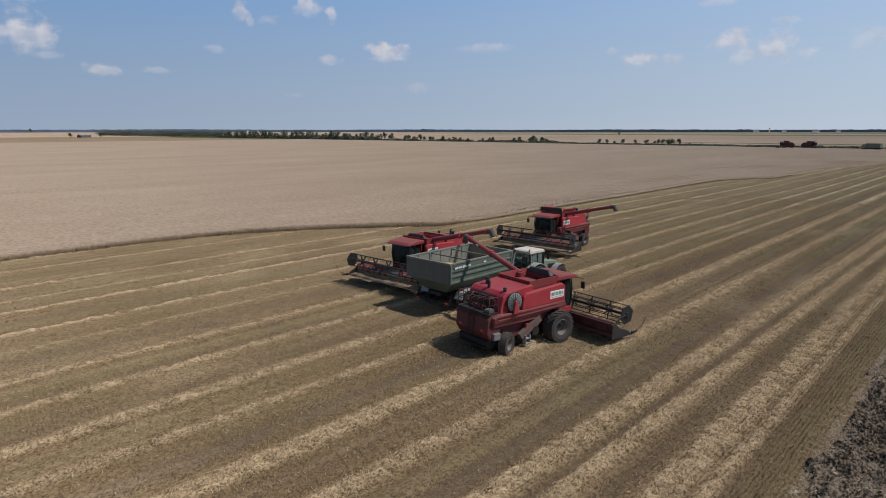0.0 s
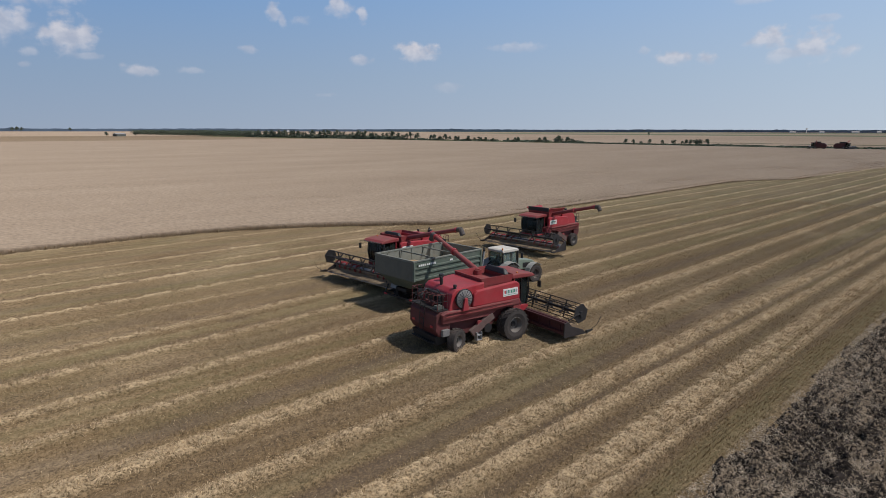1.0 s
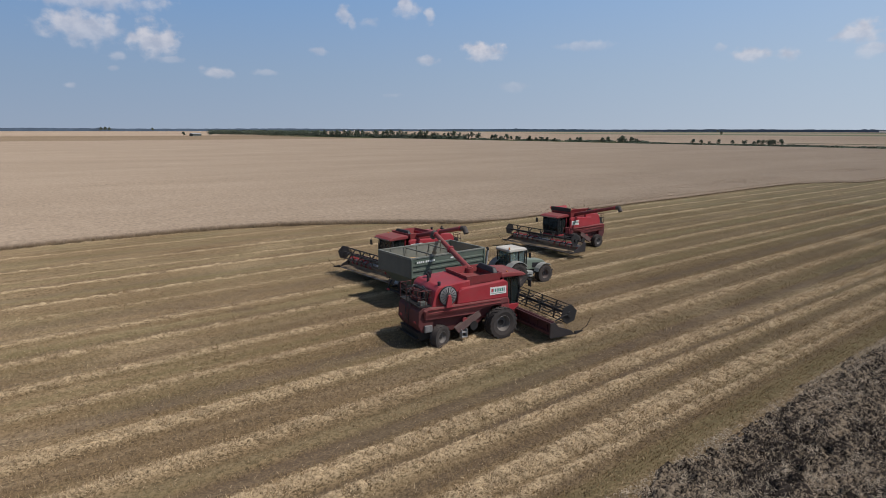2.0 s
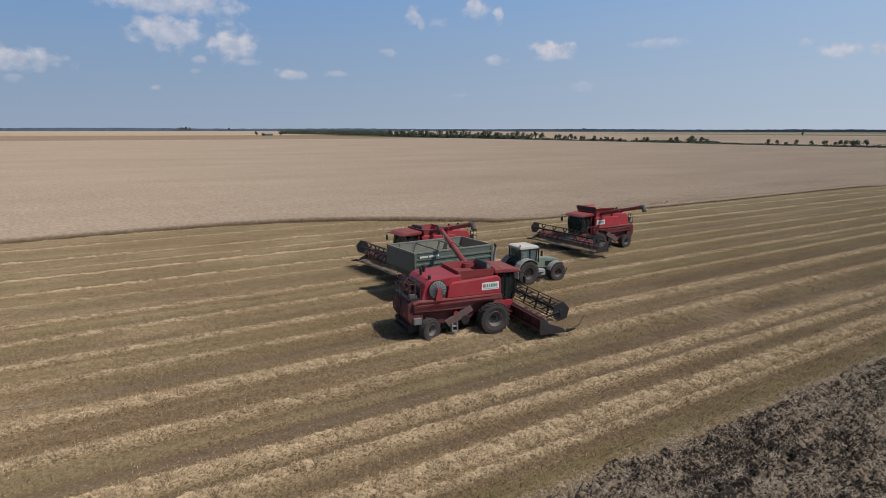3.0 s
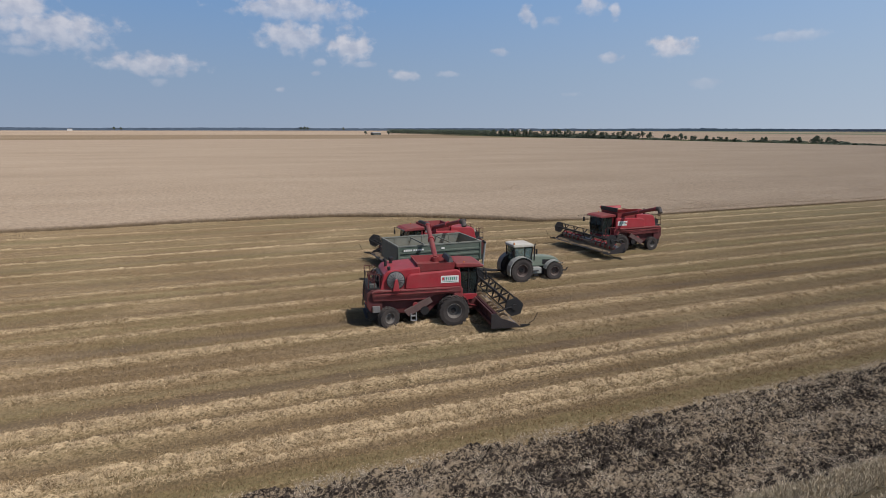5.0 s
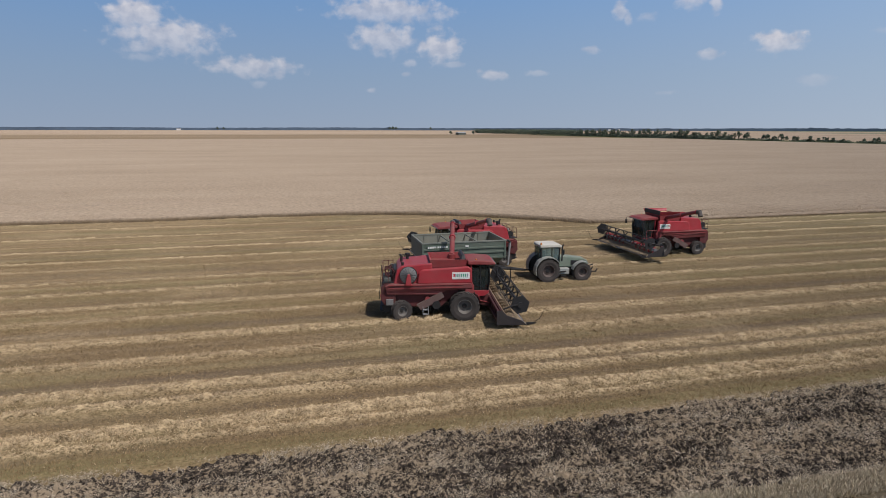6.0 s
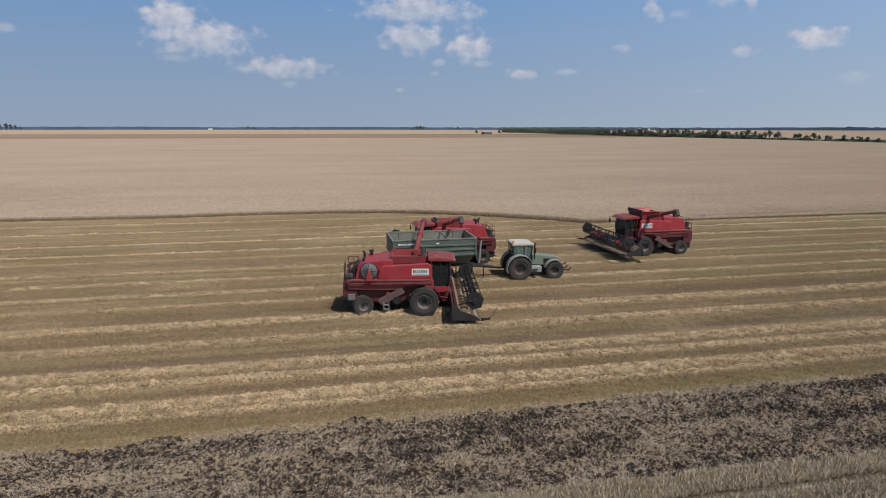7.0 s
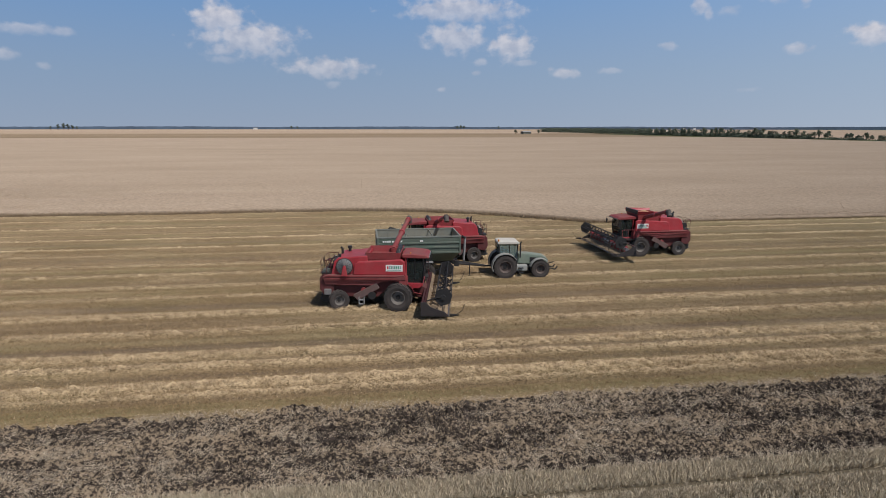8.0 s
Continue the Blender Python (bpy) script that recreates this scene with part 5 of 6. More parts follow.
def tractor(m):
    t = thing("tractor", m, "dusty pale green tractor with cream cab roof pulling the trailer", "tractor")
    for s in (-1, 1):
        wheel(t, s * 0.98, 0, 0.95, 0.62, 0.5, s, 20, rim_mat=RIM_DARK)
        wheel(t, s * 0.98, 2.85, 0.74, 0.52, 0.38, s, 18, rim_mat=RIM_DARK)
    part("chassis", Geo().prism([(-0.6, 0.7), (-0.6, 1.2), (3.3, 1.15), (3.4, 0.8), (1.5, 0.65)], -0.32, 0.32, "x"), DARK, t, "dark cast chassis", bevel=0.03)
    part("front_axle", Geo().box(-0.8, 0.8, 2.7, 3.0, 0.62, 0.86), DARK, t, bevel=0.03)
    part("rear_axle", Geo().rod((-0.9, 0, 0.95), (0.9, 0, 0.95), 0.2, seg=12), DARK, t, smooth=True)
    bonnet = Geo().prism([(0.98, 1.1), (0.98, 1.95), (2.0, 1.9), (3.2, 1.72), (3.55, 1.5), (3.6, 1.05), (3.3, 0.95)], -0.45, 0.45, "x")
    bn = part("bonnet", bonnet, TRACTOR_GREEN, t, "pale green bonnet", bevel=0.08)
    for s in (-1, 1):
        part("grille", Geo().prism([(2.1, 1.2), (2.1, 1.6), (3.2, 1.5), (3.3, 1.15)], *sorted((s * 0.45, s * 0.462)), "x"), BLACK, bn, "dark side grille")
        part("headlamp", Geo().box(s * 0.28 - 0.12, s * 0.28 + 0.12, 3.55, 3.62, 1.2, 1.38), LAMP_GLASS, bn, bevel=0.02)
        # fenders
        rear = Geo()
        n = 9
        outer, inner = [], []
        for k in range(n):
            a = radians(200 - k * 21.0)
            outer.append((1.08 * math.cos(a), 0.98 + 1.08 * math.sin(a)))
            inner.append((1.03 * math.cos(a), 0.98 + 1.03 * math.sin(a)))
        rear.prism(outer + inner[::-1], *sorted((s * 0.66, s * 1.3)), "x")
        part("rear_fender", rear, TRACTOR_GREY, t, "grey green rear fender")
        front = Geo()
        outer = [(2.85 + 0.86 * math.cos(radians(165 - k * 20)), 0.76 + 0.86 * math.sin(radians(165 - k * 20))) for k in range(7)]
        inner = [(2.85 + 0.82 * math.cos(radians(165 - k * 20)), 0.76 + 0.82 * math.sin(radians(165 - k * 20))) for k in range(7)]
        front.prism(outer + inner[::-1], *sorted((s * 0.74, s * 1.24)), "x")
        part("front_fender", front, TRACTOR_GREY, t, "grey front fender")
        part("fuel_tank", Geo().box(*sorted((s * 0.4, s * 0.9)), 0.95, 1.85, 0.55, 1.05), BLACK if s < 0 else TRACTOR_GREY, t, bevel=0.06)
        part("step", Geo().box(*sorted((s * 0.9, s * 1.15)), 1.1, 1.5, 0.45, 0.5), DARK, t)
        part("step", Geo().box(*sorted((s * 0.9, s * 1.1)), 1.1, 1.5, 0.8, 0.85), DARK, t)
    cab = part("cab", Geo().box(-0.8, 0.8, -0.45, 1.02, 1.1, 1.55), DARK, t, "cab with green tinted glass", bevel=0.03)
    for s in (-1, 1):
        part("pillar", Geo().pipe([(s * 0.72, 1.0, 1.5), (s * 0.78, 1.04, 2.74)], 0.045), BLACK, cab)
        part("pillar", Geo().pipe([(s * 0.78, 0.4, 1.5), (s * 0.8, 0.38, 2.74)], 0.035), BLACK, cab)
        part("pillar", Geo().pipe([(s * 0.76, -0.45, 1.55), (s * 0.76, -0.5, 2.72)], 0.05), BLACK, cab)
    part("cab_glass", Geo().prism([(-0.42, 1.5), (0.98, 1.3), (1.02, 2.74), (-0.42, 2.74)], -0.755, 0.755, "x"), GLASS_GREEN, cab, "green tinted cab glass", bevel=0.03)
    roof = part("cab_roof", Geo().prism([(-0.6, 2.74), (1.16, 2.74), (1.2, 2.84), (1.0, 2.98), (-0.42, 3.0), (-0.6, 2.92)], -0.86, 0.86, "x"), ROOF_WHITE, cab, "cream white cab roof", bevel=0.06)
    part("beacon", Geo().rod((0.7, -0.5, 2.96), (0.7, -0.5, 3.12), 0.06, seg=10), AMBER, roof, smooth=True)
    part("seat", Geo().box(-0.25, 0.25, 0.0, 0.45, 1.55, 1.8).box(-0.25, 0.25, -0.15, 0.02, 1.75, 2.4), SEAT, cab, bevel=0.05)
    for s in (-1, 1):
        part("mirror", Geo().pipe([(s * 0.8, 1.05, 2.62), (s * 1.15, 1.2, 2.57)], 0.016).box(s * 1.15 - 0.1, s * 1.15 + 0.1, 1.18, 1.24, 2.2, 2.6), BLACK, cab)
    part("exhaust", Geo().rod((0.66, 1.28, 1.6), (0.66, 1.28, 2.8), 0.06, seg=10).rod((0.66, 1.28, 2.8), (0.66, 1.38, 2.92), 0.05, seg=8), DARK, t, "dark exhaust stack", smooth=True)
    hitch = Geo().box(-0.35, 0.35, 3.55, 3.75, 0.6, 0.95)
    for s in (-1, 1):
        hitch.pipe([(s * 0.35, 3.6, 0.7), (s * 0.42, 4.25, 0.55), (s * 0.42, 4.4, 0.8)], 0.05)
    hitch.pipe([(0, 3.7, 0.95), (0, 4.2, 1.1)], 0.045)
    part("front_linkage", hitch, DARK, t, "dark front three point linkage")
    part("drawbar_hitch", Geo().box(-0.2, 0.2, -0.95, -0.4, 0.5, 0.75), DARK, t, bevel=0.02)
    return t


tractor(place(-27.15, 38.3, -4.0))


def trailer(m, width, length, top):
    """Grain trailer with a tapered ribbed tub, tandem axle and drawbar. Origin on the ground at the rear middle; +y is forward."""
    t = thing("grain_trailer", m, "dark green ribbed grain trailer, part filled, behind the tractor", "trailer")
    h, zb, zm = width / 2, 1.45, 2.25
    hb = h * 0.5
    # tub: upper box and tapered lower part, as walls with thickness
    out = [[(-hb, 0.75), (hb, 0.75), (hb, length - 0.55), (-hb, length - 0.55)], [(-h * 0.96, 0.12), (h * 0.96, 0.12), (h * 0.96, length - 0.1), (-h * 0.96, length - 0.1)], [(-h, 0), (h, 0), (h, length), (-h, length)]]
    zs = [zb, zm, top]
    vs = [(x, y, z) for ring, z in zip(out, zs) for x, y in ring]
    g = Geo().add(vs, [(3, 2, 1, 0)] + [(4 * k + i, 4 * k + (i + 1) % 4, 4 * k + 4 + (i + 1) % 4, 4 * k + 4 + i) for k in range(2) for i in range(4)])
    tub = part("tub", g, TRAILER_GREEN, t, "dark green ribbed tub, dusty")
    d = 0.07
    inn = [[(-hb + d, 0.8), (hb - d, 0.8), (hb - d, length - 0.6), (-hb + d, length - 0.6)], [(-h * 0.96 + d, 0.12 + d), (h * 0.96 - d, 0.12 + d), (h * 0.96 - d, length - 0.1 - d), (-h * 0.96 + d, length - 0.1 - d)],
           [(-h + d, d), (h - d, d), (h - d, length - d), (-h + d, length - d)]]
    vs = [(x, y, z + (0.03 if k == 0 else 0)) for k, (ring, z) in enumerate(zip(inn, zs)) for x, y in ring]
    g = Geo().add(vs, [(0, 1, 2, 3)] + [(4 * k + 4 + i, 4 * k + 4 + (i + 1) % 4, 4 * k + (i + 1) % 4, 4 * k + i) for k in range(2) for i in range(4)])
    part("tub_lining", g, TRAILER_IN, tub, "worn grey green inside of the tub")
    rim = Geo().box(-h - 0.03, h + 0.03, -0.04, 0.1, top - 0.02, top + 0.09).box(-h - 0.03, h + 0.03, length - 0.1, length + 0.04, top - 0.02, top + 0.09)
    rim.box(-h - 0.03, -h + 0.1, 0.1, length - 0.1, top - 0.02, top + 0.09).box(h - 0.1, h + 0.03, 0.1, length - 0.1, top - 0.02, top + 0.09)
    part("tailboard", Geo().prism([(-h + 0.08, zm + 0.02), (h - 0.08, zm + 0.02), (h - 0.05, top - 0.03), (-h + 0.05, top - 0.03)], -0.03, 0.07, "y"), TAILBOARD, tub, "faded grey tailboard", bevel=0.01)
    part("top_rail", rim, TRAILER_IN, tub, bevel=0.015)
    for s in (-1, 1):
        for z in (zm + 0.08, zm + 0.5, zm + 0.86):
            f = (z - zm) / (top - zm)
            xx = h * (0.96 + 0.04 * f)
            part("side_rib", Geo().box(*sorted((s * (xx - 0.02), s * (xx + 0.06))), 0.05, length - 0.05, z - 0.07, z + 0.07), TRAILER_GREEN, tub, bevel=0.02)
        for y in np.linspace(0.06, length - 0.06, 2):
            part("corner_post", Geo().box(*sorted((s * (h - 0.07), s * (h + 0.045))), y - 0.07, y + 0.07, zm, top - 0.02), TRAILER_GREEN, tub, bevel=0.015)
        for y in np.linspace(1.0, length - 1.0, 5):
            part("inner_stay", Geo().box(*sorted((s * (h - 0.13), s * (h - 0.08))), y - 0.03, y + 0.03, zm + 0.1, top), TRAILER_IN, tub)
    sign = part("maker_sign", Geo().box(h + 0.03, h + 0.045, 0.35, 1.95, zm + 0.93, zm + 1.16), TRAILER_GREEN, tub)
    for k in range(9):
        y = 0.42 + k * 0.165 + (0.06 if k > 3 else 0)
        part("sign_bar", Geo().box(h + 0.045, h + 0.052, y, y + 0.12, zm + 0.98, zm + 1.11), WHITE, sign)
    part("white_patch", Geo().box(h + 0.03, h + 0.04, 3.3, 3.55, zm + 0.98, zm + 1.1), WHITE, tub)
    # load: a low bed of grain with a heap
    rng = random.Random(7)
    gv, gf = [], []
    nx, ny = 14, 26
    for j in range(ny + 1):
        for i in range(nx + 1):
            u, v = i / nx, j / ny
            x, y = (2 * u - 1) * (h * 0.93), 0.25 + v * (length - 0.5)
            z = zm + 0.18 + 0.62 * math.exp(-((x + 0.5) ** 2 / 1.6 + (y - 2.0) ** 2 / 2.2)) + 0.35 * math.exp(-((x - 0.5) ** 2 / 1.6 + (y - 4.8) ** 2 / 2.2)) + rng.uniform(-0.015, 0.015)
            gv.append((x, y, z))
    for j in range(ny):
        for i in range(nx):
            a = j * (nx + 1) + i
            gf.append((a, a + 1, a + nx + 2, a + nx + 1))
    load = new("grain_load", mesh_of("grain_load", Geo().add(gv, gf), GRAIN, smooth=True))
    load.parent = tub
    tagged(load, "bed of harvested grain in the trailer")
    # cross stays over the tub
    for y in (length * 0.36, length * 0.68):
        part("cross_stay", Geo().box(-h, h, y - 0.03, y + 0.03, top - 0.12, top - 0.04), TRAILER_IN, tub)
    # frame, axles, mudguards
    fr = Geo()
    for s in (-1, 1):
        fr.box(*sorted((s * 0.4, s * 0.55)), 0.6, length - 0.2, 1.12, 1.42)
        fr.box(*sorted((s * 0.4, s * 0.55)), length - 0.3, length + 0.1, 0.85, 1.35)
    for y in (0.7, 2.9, 4.6, length - 0.3):
        fr.box(-0.5, 0.5, y - 0.07, y + 0.07, 1.15, 1.38)
    part("chassis", fr, DARK, t, "dark steel chassis", bevel=0.02)
    for y in (2.15, 3.8):
        part("axle", Geo().rod((-1.2, y, 0.72), (1.2, y, 0.72), 0.09, seg=10), DARK, t)
        for s in (-1, 1):
            wheel(t, s * (h - 0.42), y, 0.73, 0.56, 0.36, s, 18, rim_mat=RIM)
    for s in (-1, 1):
        mg = [(1.2, 1.0), (1.42, 1.42), (1.75, 1.56), (4.35, 1.56), (4.35, 1.5), (1.8, 1.5), (1.5, 1.38), (1.27, 0.98)]
        part("mudguard", Geo().prism(mg, *sorted((s * (h - 0.75), s * (h - 0.1))), "x"), PLATE, t, "pale grey mudguard over the tandem wheels")
    # drawbar and discharge gear
    db = Geo().pipe([(-0.45, length - 0.1, 1.1), (0.0, length + 2.4, 0.72)], 0.09).pipe([(0.45, length - 0.1, 1.1), (0.0, length + 2.4, 0.72)], 0.09)
    db.rod((0, length + 2.3, 0.72), (0, length + 3.1, 0.7), 0.07, seg=8)
    part("drawbar", db, DARK, t, "dark drawbar")
    part("parking_jack", Geo().rod((0.5, length + 1.0, 0.1), (0.5, length + 1.0, 1.1), 0.05, seg=8).box(0.38, 0.62, length + 0.9, length + 1.1, 0.02, 0.08), DARK, t)
    part("discharge_tube", Geo().rod((h - 0.35, length + 0.3, 1.6), (h - 0.05, length + 0.35, top - 0.1), 0.09, seg=12), PLATE, t, "pale steel discharge tube", smooth=True)
    part("discharge_elbow", Geo().rod((h - 0.05, length + 0.35, top - 0.1), (h + 0.15, length + 0.1, top + 0.06), 0.09, seg=12), DARK, t, smooth=True)
    part("front_ladder", Geo().pipe([(-0.6, length + 0.1, 1.5), (-0.6, length + 0.1, top)], 0.02).pipe([(-0.2, length + 0.1, 1.5), (-0.2, length + 0.1, top)], 0.02), DARK, t)
    bumper = Geo().box(-h + 0.3, h - 0.3, 0.35, 0.45, 0.75, 0.87).pipe([(h - 0.5, 0.4, 0.85), (h - 0.5, 0.75, 1.4)], 0.05).pipe([(-h + 0.5, 0.4, 0.85), (-h + 0.5, 0.75, 1.4)], 0.05)
    bumper.pipe([(h - 0.35, 0.4, 0.85), (h - 0.2, 0.25, 1.15)], 0.04)
    bp = part("rear_bumper", bumper, DARK, t, "dark rear underrun bar")
    for s in (-1, 1):
        part("tail_lamp", Geo().box(s * (h - 0.65) - 0.15, s * (h - 0.65) + 0.15, 0.31, 0.36, 0.76, 0.87), RED_PRINT, bp)
    return t


trailer(place(-27.75, 28.05, 0.0), 4.0, 6.5, 3.55)


# ---------------- the distance ----------------
def far_combine(m, turn_label):
    """A combine standing far off: hull, cab, tank, auger, header and wheels."""
    c = thing("combine_harvester", m, turn_label, "combine harvester", "far machines")
    part("hull", Geo().prism([(-5.0, 1.0), (-5.2, 2.4), (-4.2, 3.4), (0.3, 3.4), (0.5, 1.5), (-1.0, 0.9)], -1.5, 1.5, "x"), HEADER_RED, c, bevel=0.06)
    part("cab", Geo().prism([(0.4, 1.5), (2.0, 1.6), (2.1, 3.4), (0.4, 3.5)], -1.0, 1.0, "x"), GLASS, c, "dark cab", bevel=0.05)
    part("cab_roof", Geo().box(-1.1, 1.1, 0.3, 2.3, 3.5, 3.75), HULL_RED, c, bevel=0.05)
    part("grain_tank", Geo().prism([(-2.3, 3.4), (-2.6, 4.2), (0.4, 4.2), (0.1, 3.4)], -1.4, 1.4, "x"), DARK, c, bevel=0.05)
    part("unloading_auger", Geo().rod((-1.2, -0.5, 3.4), (-6.8, -0.8, 4.8), 0.18, seg=8), RED_DUSTY, c)
    part("header", Geo().prism([(2.2, 0.4), (2.2, 1.4), (2.5, 1.2), (3.8, 0.4)], -4.3, 4.3, "x"), DARK, c)
    part("reel", Geo().rod((-4.2, 3.3, 1.5), (4.2, 3.3, 1.5), 0.5, seg=6), BLACK, c)
    for s in (-1, 1):
        wheel(c, s * 1.5, 0, 0.95, 0.7, 0.47, s, 10)
        wheel(c, s * 1.4, -3.9, 0.6, 0.4, 0.32, s, 8)


far_combine(place(-119, 460, 100) @ Matrix.Scale(1.2, 4), "dark red combine harvester standing far off by the verge")
far_combine(place(-103, 463, -100) @ Matrix.Scale(1.2, 4), "dark red combine harvester far off, auger swung out")


def far_truck(m):
    t = thing("grain_truck", m, "dark green grain truck standing far off by the verge", "truck", "far machines")
    part("load_bed", Geo().box(-1.3, 1.3, -4.5, 2.0, 1.2, 3.4), TRAILER_GREEN, t, bevel=0.05)
    part("cab", Geo().prism([(2.2, 0.8), (2.2, 3.0), (3.4, 3.0), (4.0, 1.9), (4.4, 1.7), (4.4, 0.8)], -1.15, 1.15, "x"), TRACTOR_GREEN, t, bevel=0.08)
    part("windscreen", Geo().prism([(3.42, 2.9), (3.98, 1.95), (4.02, 1.97), (3.46, 2.94)], -1.0, 1.0, "x"), GLASS, t)
    part("chassis", Geo().box(-0.5, 0.5, -4.4, 4.0, 0.75, 1.15), DARK, t)
    for s in (-1, 1):
        for y in (-3.4, -2.1, 3.0):
            wheel(t, s * 1.05, y, 0.52, 0.35, 0.28, s, 8)


far_truck(place(-69, 452, 75) @ Matrix.Scale(1.25, 4))
far_truck(place(-53, 449, 78) @ Matrix.Scale(1.25, 4))


def leaf_crown(name, seed, height, spread, count, mat):
    """Crown of many small leaf sprays in uneven clumps."""
    rng = np.random.default_rng(seed)
    clumps = [(rng.normal(0, spread * 0.42), rng.normal(0, spread * 0.42), height * rng.uniform(0.3, 0.88), rng.uniform(0.3, 0.62) * spread) for _ in range(9)]
    cs = np.array(clumps)
    pick = rng.integers(0, len(cs), count)
    d = rng.normal(0, 1, (count, 3))
    d /= np.linalg.norm(d, axis=1, keepdims=True)
    p = cs[pick, :3] + d * (cs[pick, 3:4] * rng.uniform(0.55, 1.0, (count, 1))) * np.array([1, 1, 0.85])
    p[:, 2] = np.clip(p[:, 2], height * 0.12, height)
    a, b = rng.normal(0, 1, (count, 3)), rng.normal(0, 1, (count, 3))
    size = 0.075 * spread + 0.16
    a *= size / np.linalg.norm(a, axis=1, keepdims=True)
    b *= size / np.linalg.norm(b, axis=1, keepdims=True)
    v = np.stack([p - a, p + b * 0.7, p + a, p - b * 0.7], 1).reshape(-1, 3)
    return raw_mesh(name, v, np.arange(count * 4).reshape(-1, 4), mat)


def trunk_mesh(name, seed, height):
    rng = random.Random(seed)
    g = Geo().rod((0, 0, -0.1), (0.1, 0.05, height * 0.45), height * 0.03, height * 0.018, 7)
    g.rod((0.1, 0.05, height * 0.45), (0.15, -0.1, height * 0.8), height * 0.018, height * 0.006, 6)
    for k in range(5):
        a, z = rng.uniform(0, 6.28), height * rng.uniform(0.25, 0.55)
        g.rod((0.06, 0.03, z), (math.cos(a) * height * 0.2, math.sin(a) * height * 0.2, z + height * 0.22), height * 0.011, height * 0.004, 5)
    return mesh_of(name, g, BARK)


TREES = []
for k, (h, s) in enumerate(((7.0, 2.6), (5.0, 2.2), (9.0, 2.8), (3.2, 2.0), (8.0, 2.0))):
    TREES.append((leaf_crown("crown", 70 + k, h, s, 520, LEAF), trunk_mesh("trunk", 80 + k, h)))


def tree(x, y, kind, scale, turn, label):
    t = thing("tree", Matrix.Translation((x, y, 0)) @ Euler((0, 0, turn)).to_matrix().to_4x4() @ Matrix.Scale(scale, 4), label, "tree", "trees along the verge")
    for nm, me in (("crown", TREES[kind][0]), ("trunk", TREES[kind][1])):
        o = new(nm, me)
        o.parent = t


rng = random.Random(9)
# scattered trees by the verge: x along it, kind, scale
SOLO = [(-599, 2, 0.9), (-586, 0, 1.1), (-579, 2, 0.8), (-572, 2, 1.0), (-564, 0, 1.2), (-561, 2, 0.9), (-543, 1, 1.1), (-534, 1, 1.2), (-521, 0, 0.9), (-514, 1, 1.3), (-504, 1, 0.9), (-497, 1, 0.9), (-492, 0, 0.9),
        (-474, 1, 1.0), (-466, 3, 1.0), (-461, 3, 1.2), (-448, 3, 1.1), (-438, 3, 0.9), (-423, 1, 0.7), (-411, 1, 0.8), (-405, 1, 0.9), (-377, 3, 1.2), (-370, 1, 1.0), (-363, 0, 0.8), (-357, 0, 0.9), (-353, 1, 1.2), (-347, 1, 1.0), (-340, 3, 1.1),
        (-283, 1, 0.8), (-277, 1, 0.7), (-268, 3, 0.7), (-259, 1, 0.8), (-248, 1, 0.7), (-237, 0, 0.75), (-232, 1, 0.6), (-228, 1, 0.8), (-225, 1, 0.8), (-221, 0, 0.75), (-217, 0, 0.85), (-214, 0, 0.8), (-211, 1, 0.9), (-200, 3, 0.5), (-190, 3, 0.45)]
for x, kind, sc in SOLO:
    tree(x + rng.uniform(-1, 1), 508 + rng.uniform(-4, 4), kind, sc * 1.2, rng.uniform(0, 6.2), "lone dark green tree on the verge, far off")
for k in range(62):
    x = -610 - k * 6.2
    tree(x + rng.uniform(-2, 2), 506 + rng.uniform(-3, 5), rng.choice((0, 2, 2, 4)), rng.uniform(1.05, 1.5), rng.uniform(0, 6.2), "tree in the shelter belt beyond the wheat")
tree(-640, 1230, 2, 1.2, 1.0, "lone tree in a far pale field")


def woods(name, x0, x1, y0, y1, n, hmin, hmax, seed, mat, label):
    """A dense far wood as one mass of leaf sprays."""
    rng = np.random.default_rng(seed)
    cx, cy, ch = rng.uniform(x0, x1, n), rng.uniform(y0, y1, n), rng.uniform(hmin, hmax, n)
    per = 60
    cx, cy, ch = np.repeat(cx, per), np.repeat(cy, per), np.repeat(ch, per)
    m = len(cx)
    p = np.stack([cx + rng.normal(0, 2.4, m), cy + rng.normal(0, 2.4, m), ch * rng.uniform(0.05, 1.0, m) ** 0.8], -1)
    a, b = rng.normal(0, 1, (m, 3)), rng.normal(0, 1, (m, 3))
    a *= 0.9 / np.linalg.norm(a, axis=1, keepdims=True)
    b *= 0.8 / np.linalg.norm(b, axis=1, keepdims=True)
    v = np.stack([p - a, p + b, p + a, p - b], 1).reshape(-1, 3)
    tagged(new(name, raw_mesh(name, v, np.arange(m * 4).reshape(-1, 4), mat)), label, "woods", kind="stuff")


woods("woods", -1560, -990, 497, 545, 420, 8, 11, 91, LEAF, "dense dark wood beyond the wheat, far off")
woods("undergrowth", -1000, -600, 503, 512, 260, 2, 5, 92, LEAF, "bushes under the shelter belt")
woods("undergrowth", -600, -330, 505, 510, 60, 0.8, 2.2, 93, LEAF, "low bushes along the verge")
woods("undergrowth", -335, 60, 488, 500, 190, 0.3, 1.0, 94, LEAF, "rank green grass along the verge")

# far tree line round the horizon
# the haze of distance is painted into this blue-grey base colour
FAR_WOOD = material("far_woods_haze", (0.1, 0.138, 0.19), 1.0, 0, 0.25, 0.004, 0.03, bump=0)


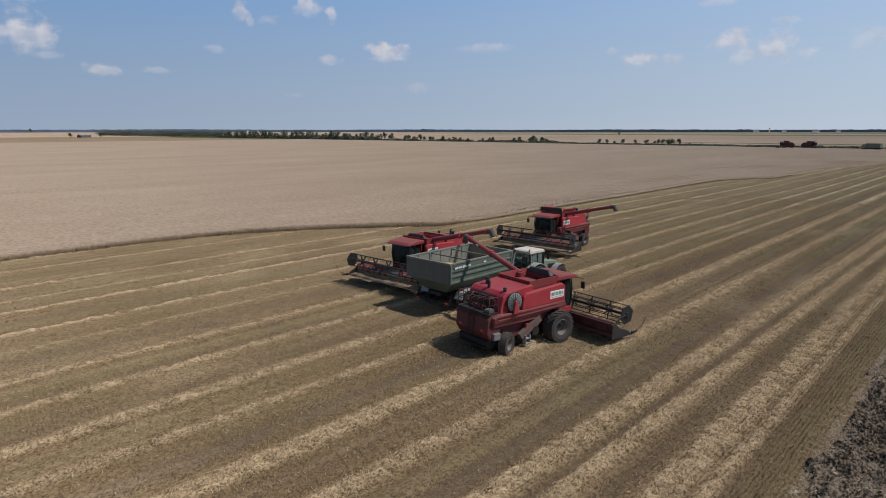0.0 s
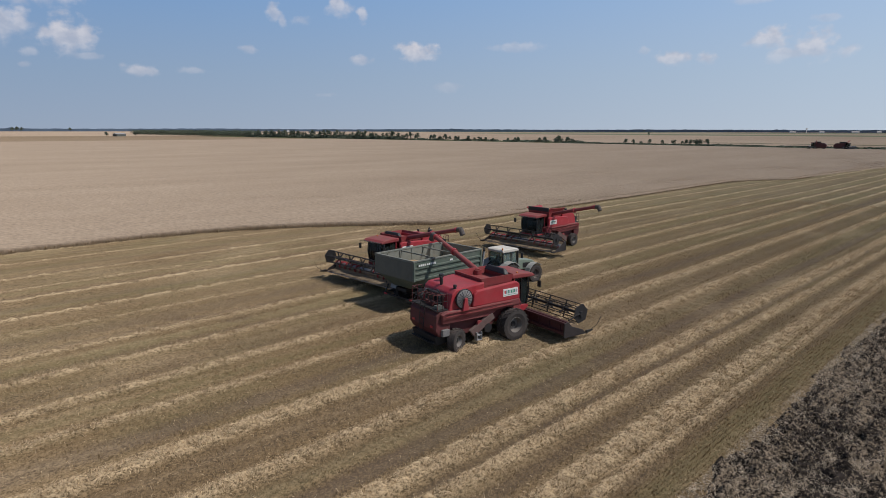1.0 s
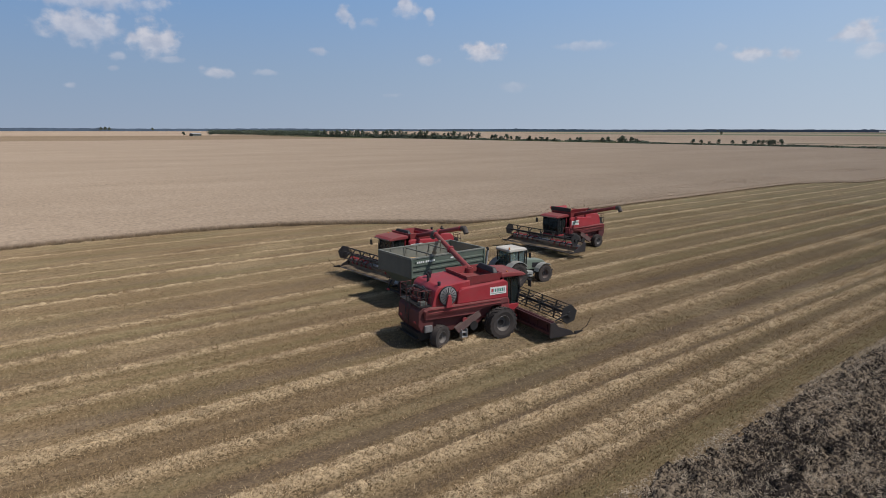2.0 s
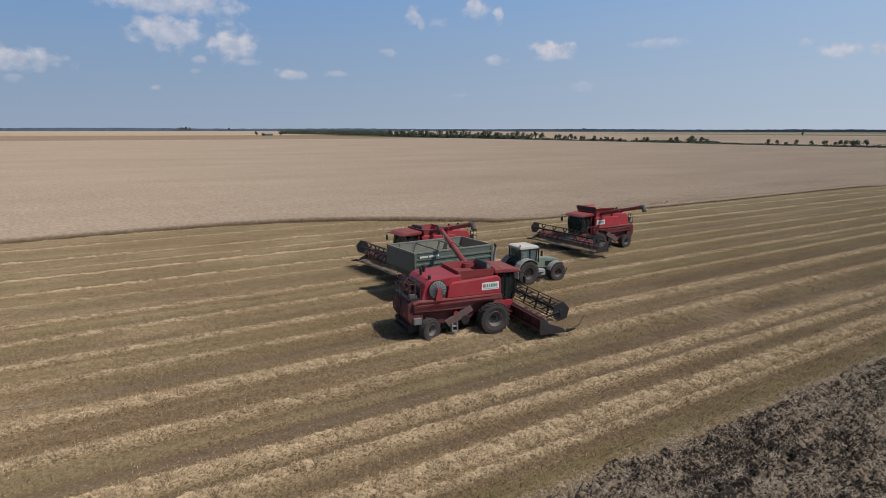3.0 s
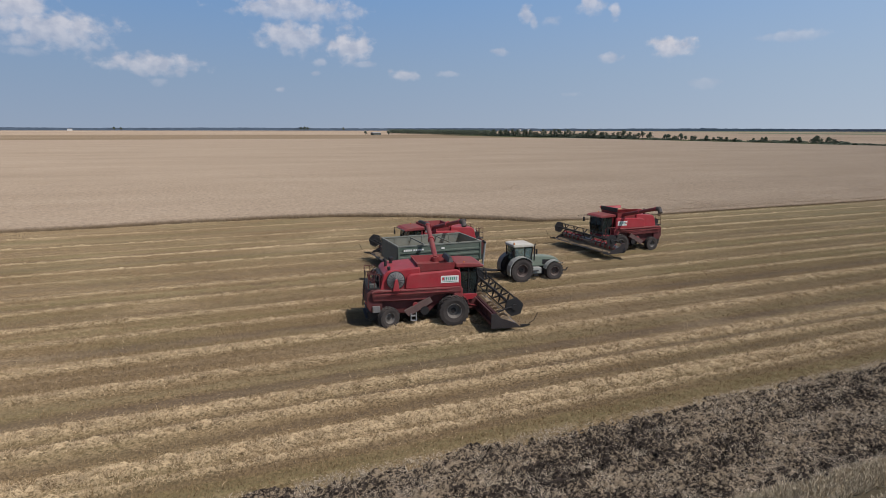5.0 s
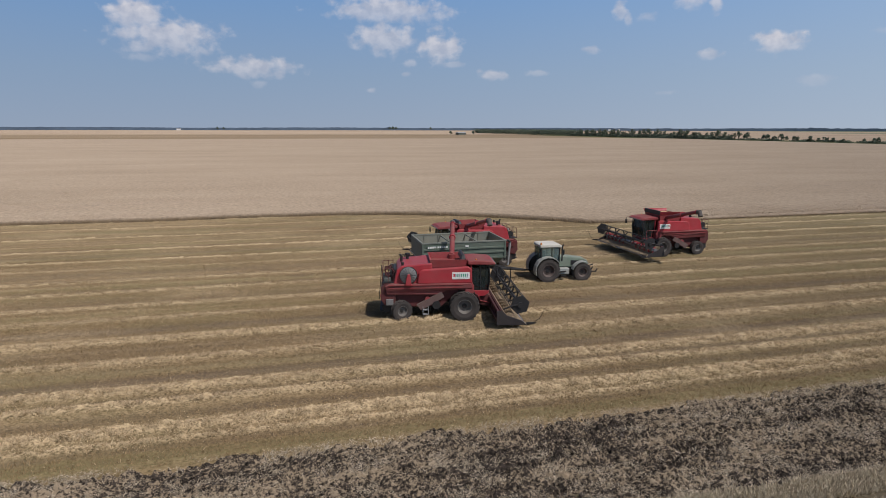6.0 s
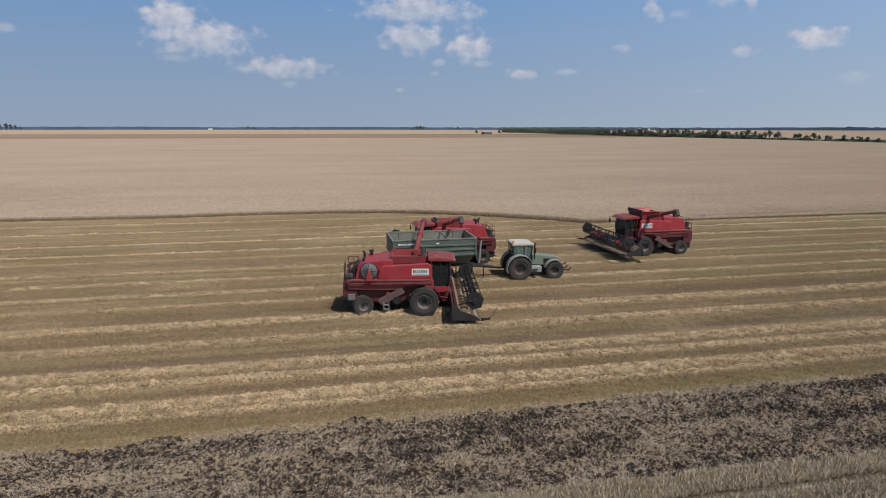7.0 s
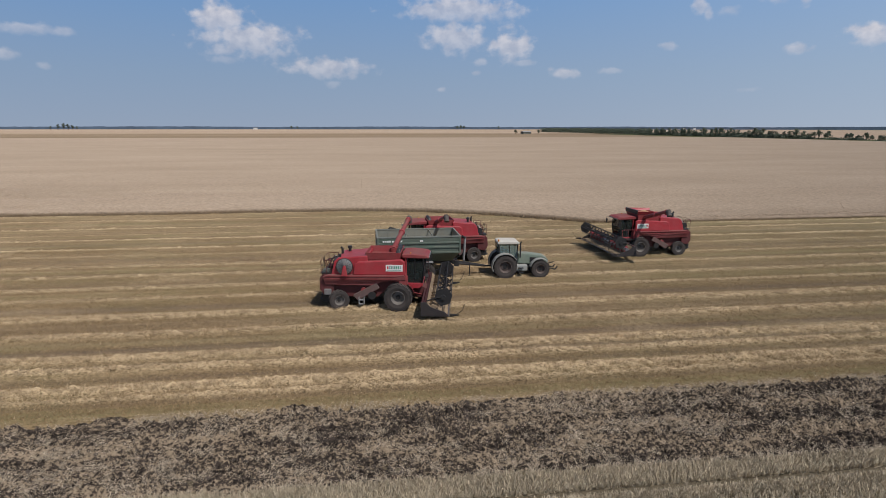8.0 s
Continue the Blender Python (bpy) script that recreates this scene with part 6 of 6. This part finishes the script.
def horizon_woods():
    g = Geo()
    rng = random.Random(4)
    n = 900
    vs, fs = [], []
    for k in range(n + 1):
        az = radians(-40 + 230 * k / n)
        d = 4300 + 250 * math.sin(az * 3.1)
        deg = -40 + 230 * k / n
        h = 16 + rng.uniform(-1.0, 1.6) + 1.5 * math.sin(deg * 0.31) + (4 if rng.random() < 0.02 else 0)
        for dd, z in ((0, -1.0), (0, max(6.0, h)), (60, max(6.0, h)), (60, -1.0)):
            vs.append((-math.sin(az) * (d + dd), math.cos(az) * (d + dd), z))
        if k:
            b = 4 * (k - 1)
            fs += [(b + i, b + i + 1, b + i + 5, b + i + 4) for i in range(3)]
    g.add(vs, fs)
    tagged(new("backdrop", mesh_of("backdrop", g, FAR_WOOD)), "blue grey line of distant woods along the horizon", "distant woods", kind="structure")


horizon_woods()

# a low white shed and its tree at the end of the belt, poplars far to the west
shed = thing("shed", pose(-1165, 352, 0, 0, 0, 20), "low grey farm shed with a pale roof, far off", "shed")
part("wall", Geo().box(-5, 5, -9, 9, 0, 3.6), TAILBOARD, shed)
part("roof", Geo().prism([(-5.6, 3.5), (0, 5.4), (5.6, 3.5)], -9.5, 9.5, "y"), PLATE, shed)
for y in (-16, 17):
    tree(-1160 + y * 0.3, 352 + y * 1.3, 1, 1.6, 0.4, "dark tree beside the farm shed")


def on_horizon(az, d):
    return -math.sin(radians(az)) * d, math.cos(radians(az)) * d


for az, hh in ((114.1, 2.3), (113.6, 3.2), (113.2, 3.8), (112.9, 3.4), (112.6, 2.9), (112.3, 2.2)):
    tree(*on_horizon(az, 3300), 4, hh * 1.2, az, "tall narrow poplar on the far horizon")
for az, hh in ((80.5, 4.0), (80.2, 4.4), (79.9, 3.8), (76.7, 3.6), (95.5, 3.6), (95.0, 3.2), (28.0, 2.6)):
    tree(*on_horizon(az, 4000), 1, hh * 1.2, az, "dark tree standing over the far horizon")
tx, ty = on_horizon(15.65, 4000)
tower = thing("water_tower", pose(tx, ty, 0), "pale water tower on the far horizon", "tower")
part("shaft", Geo().rod((0, 0, 0), (0, 0, 20), 3.0, 2.4, seg=12), WHITE, tower, smooth=True)
part("tank", Geo().lathe([(19, 2.4), (22, 5.0), (25, 5.0), (27, 1.0), (27.2, 0.05)], (0, 0, 0), 14, "z"), WHITE, tower, smooth=True)
for az, w in ((16.6, 30), (14.6, 22), (12.4, 34), (10.9, 20), (60.6, 14), (59.8, 12), (98.6, 24)):
    bx, by = on_horizon(az, 3900)
    barn = thing("farm_building", pose(bx, by, 0, 0, 0, az), "small white farm building on the far horizon", "building", "far farm buildings")
    part("wall", Geo().box(-w / 2, w / 2, -6, 6, 0, 7), WHITE, barn)
    part("roof", Geo().prism([(-6.5, 7.0), (0, 10.5), (6.5, 7.0)], -w / 2 - 0.5, w / 2 + 0.5, "x"), PLATE, barn)
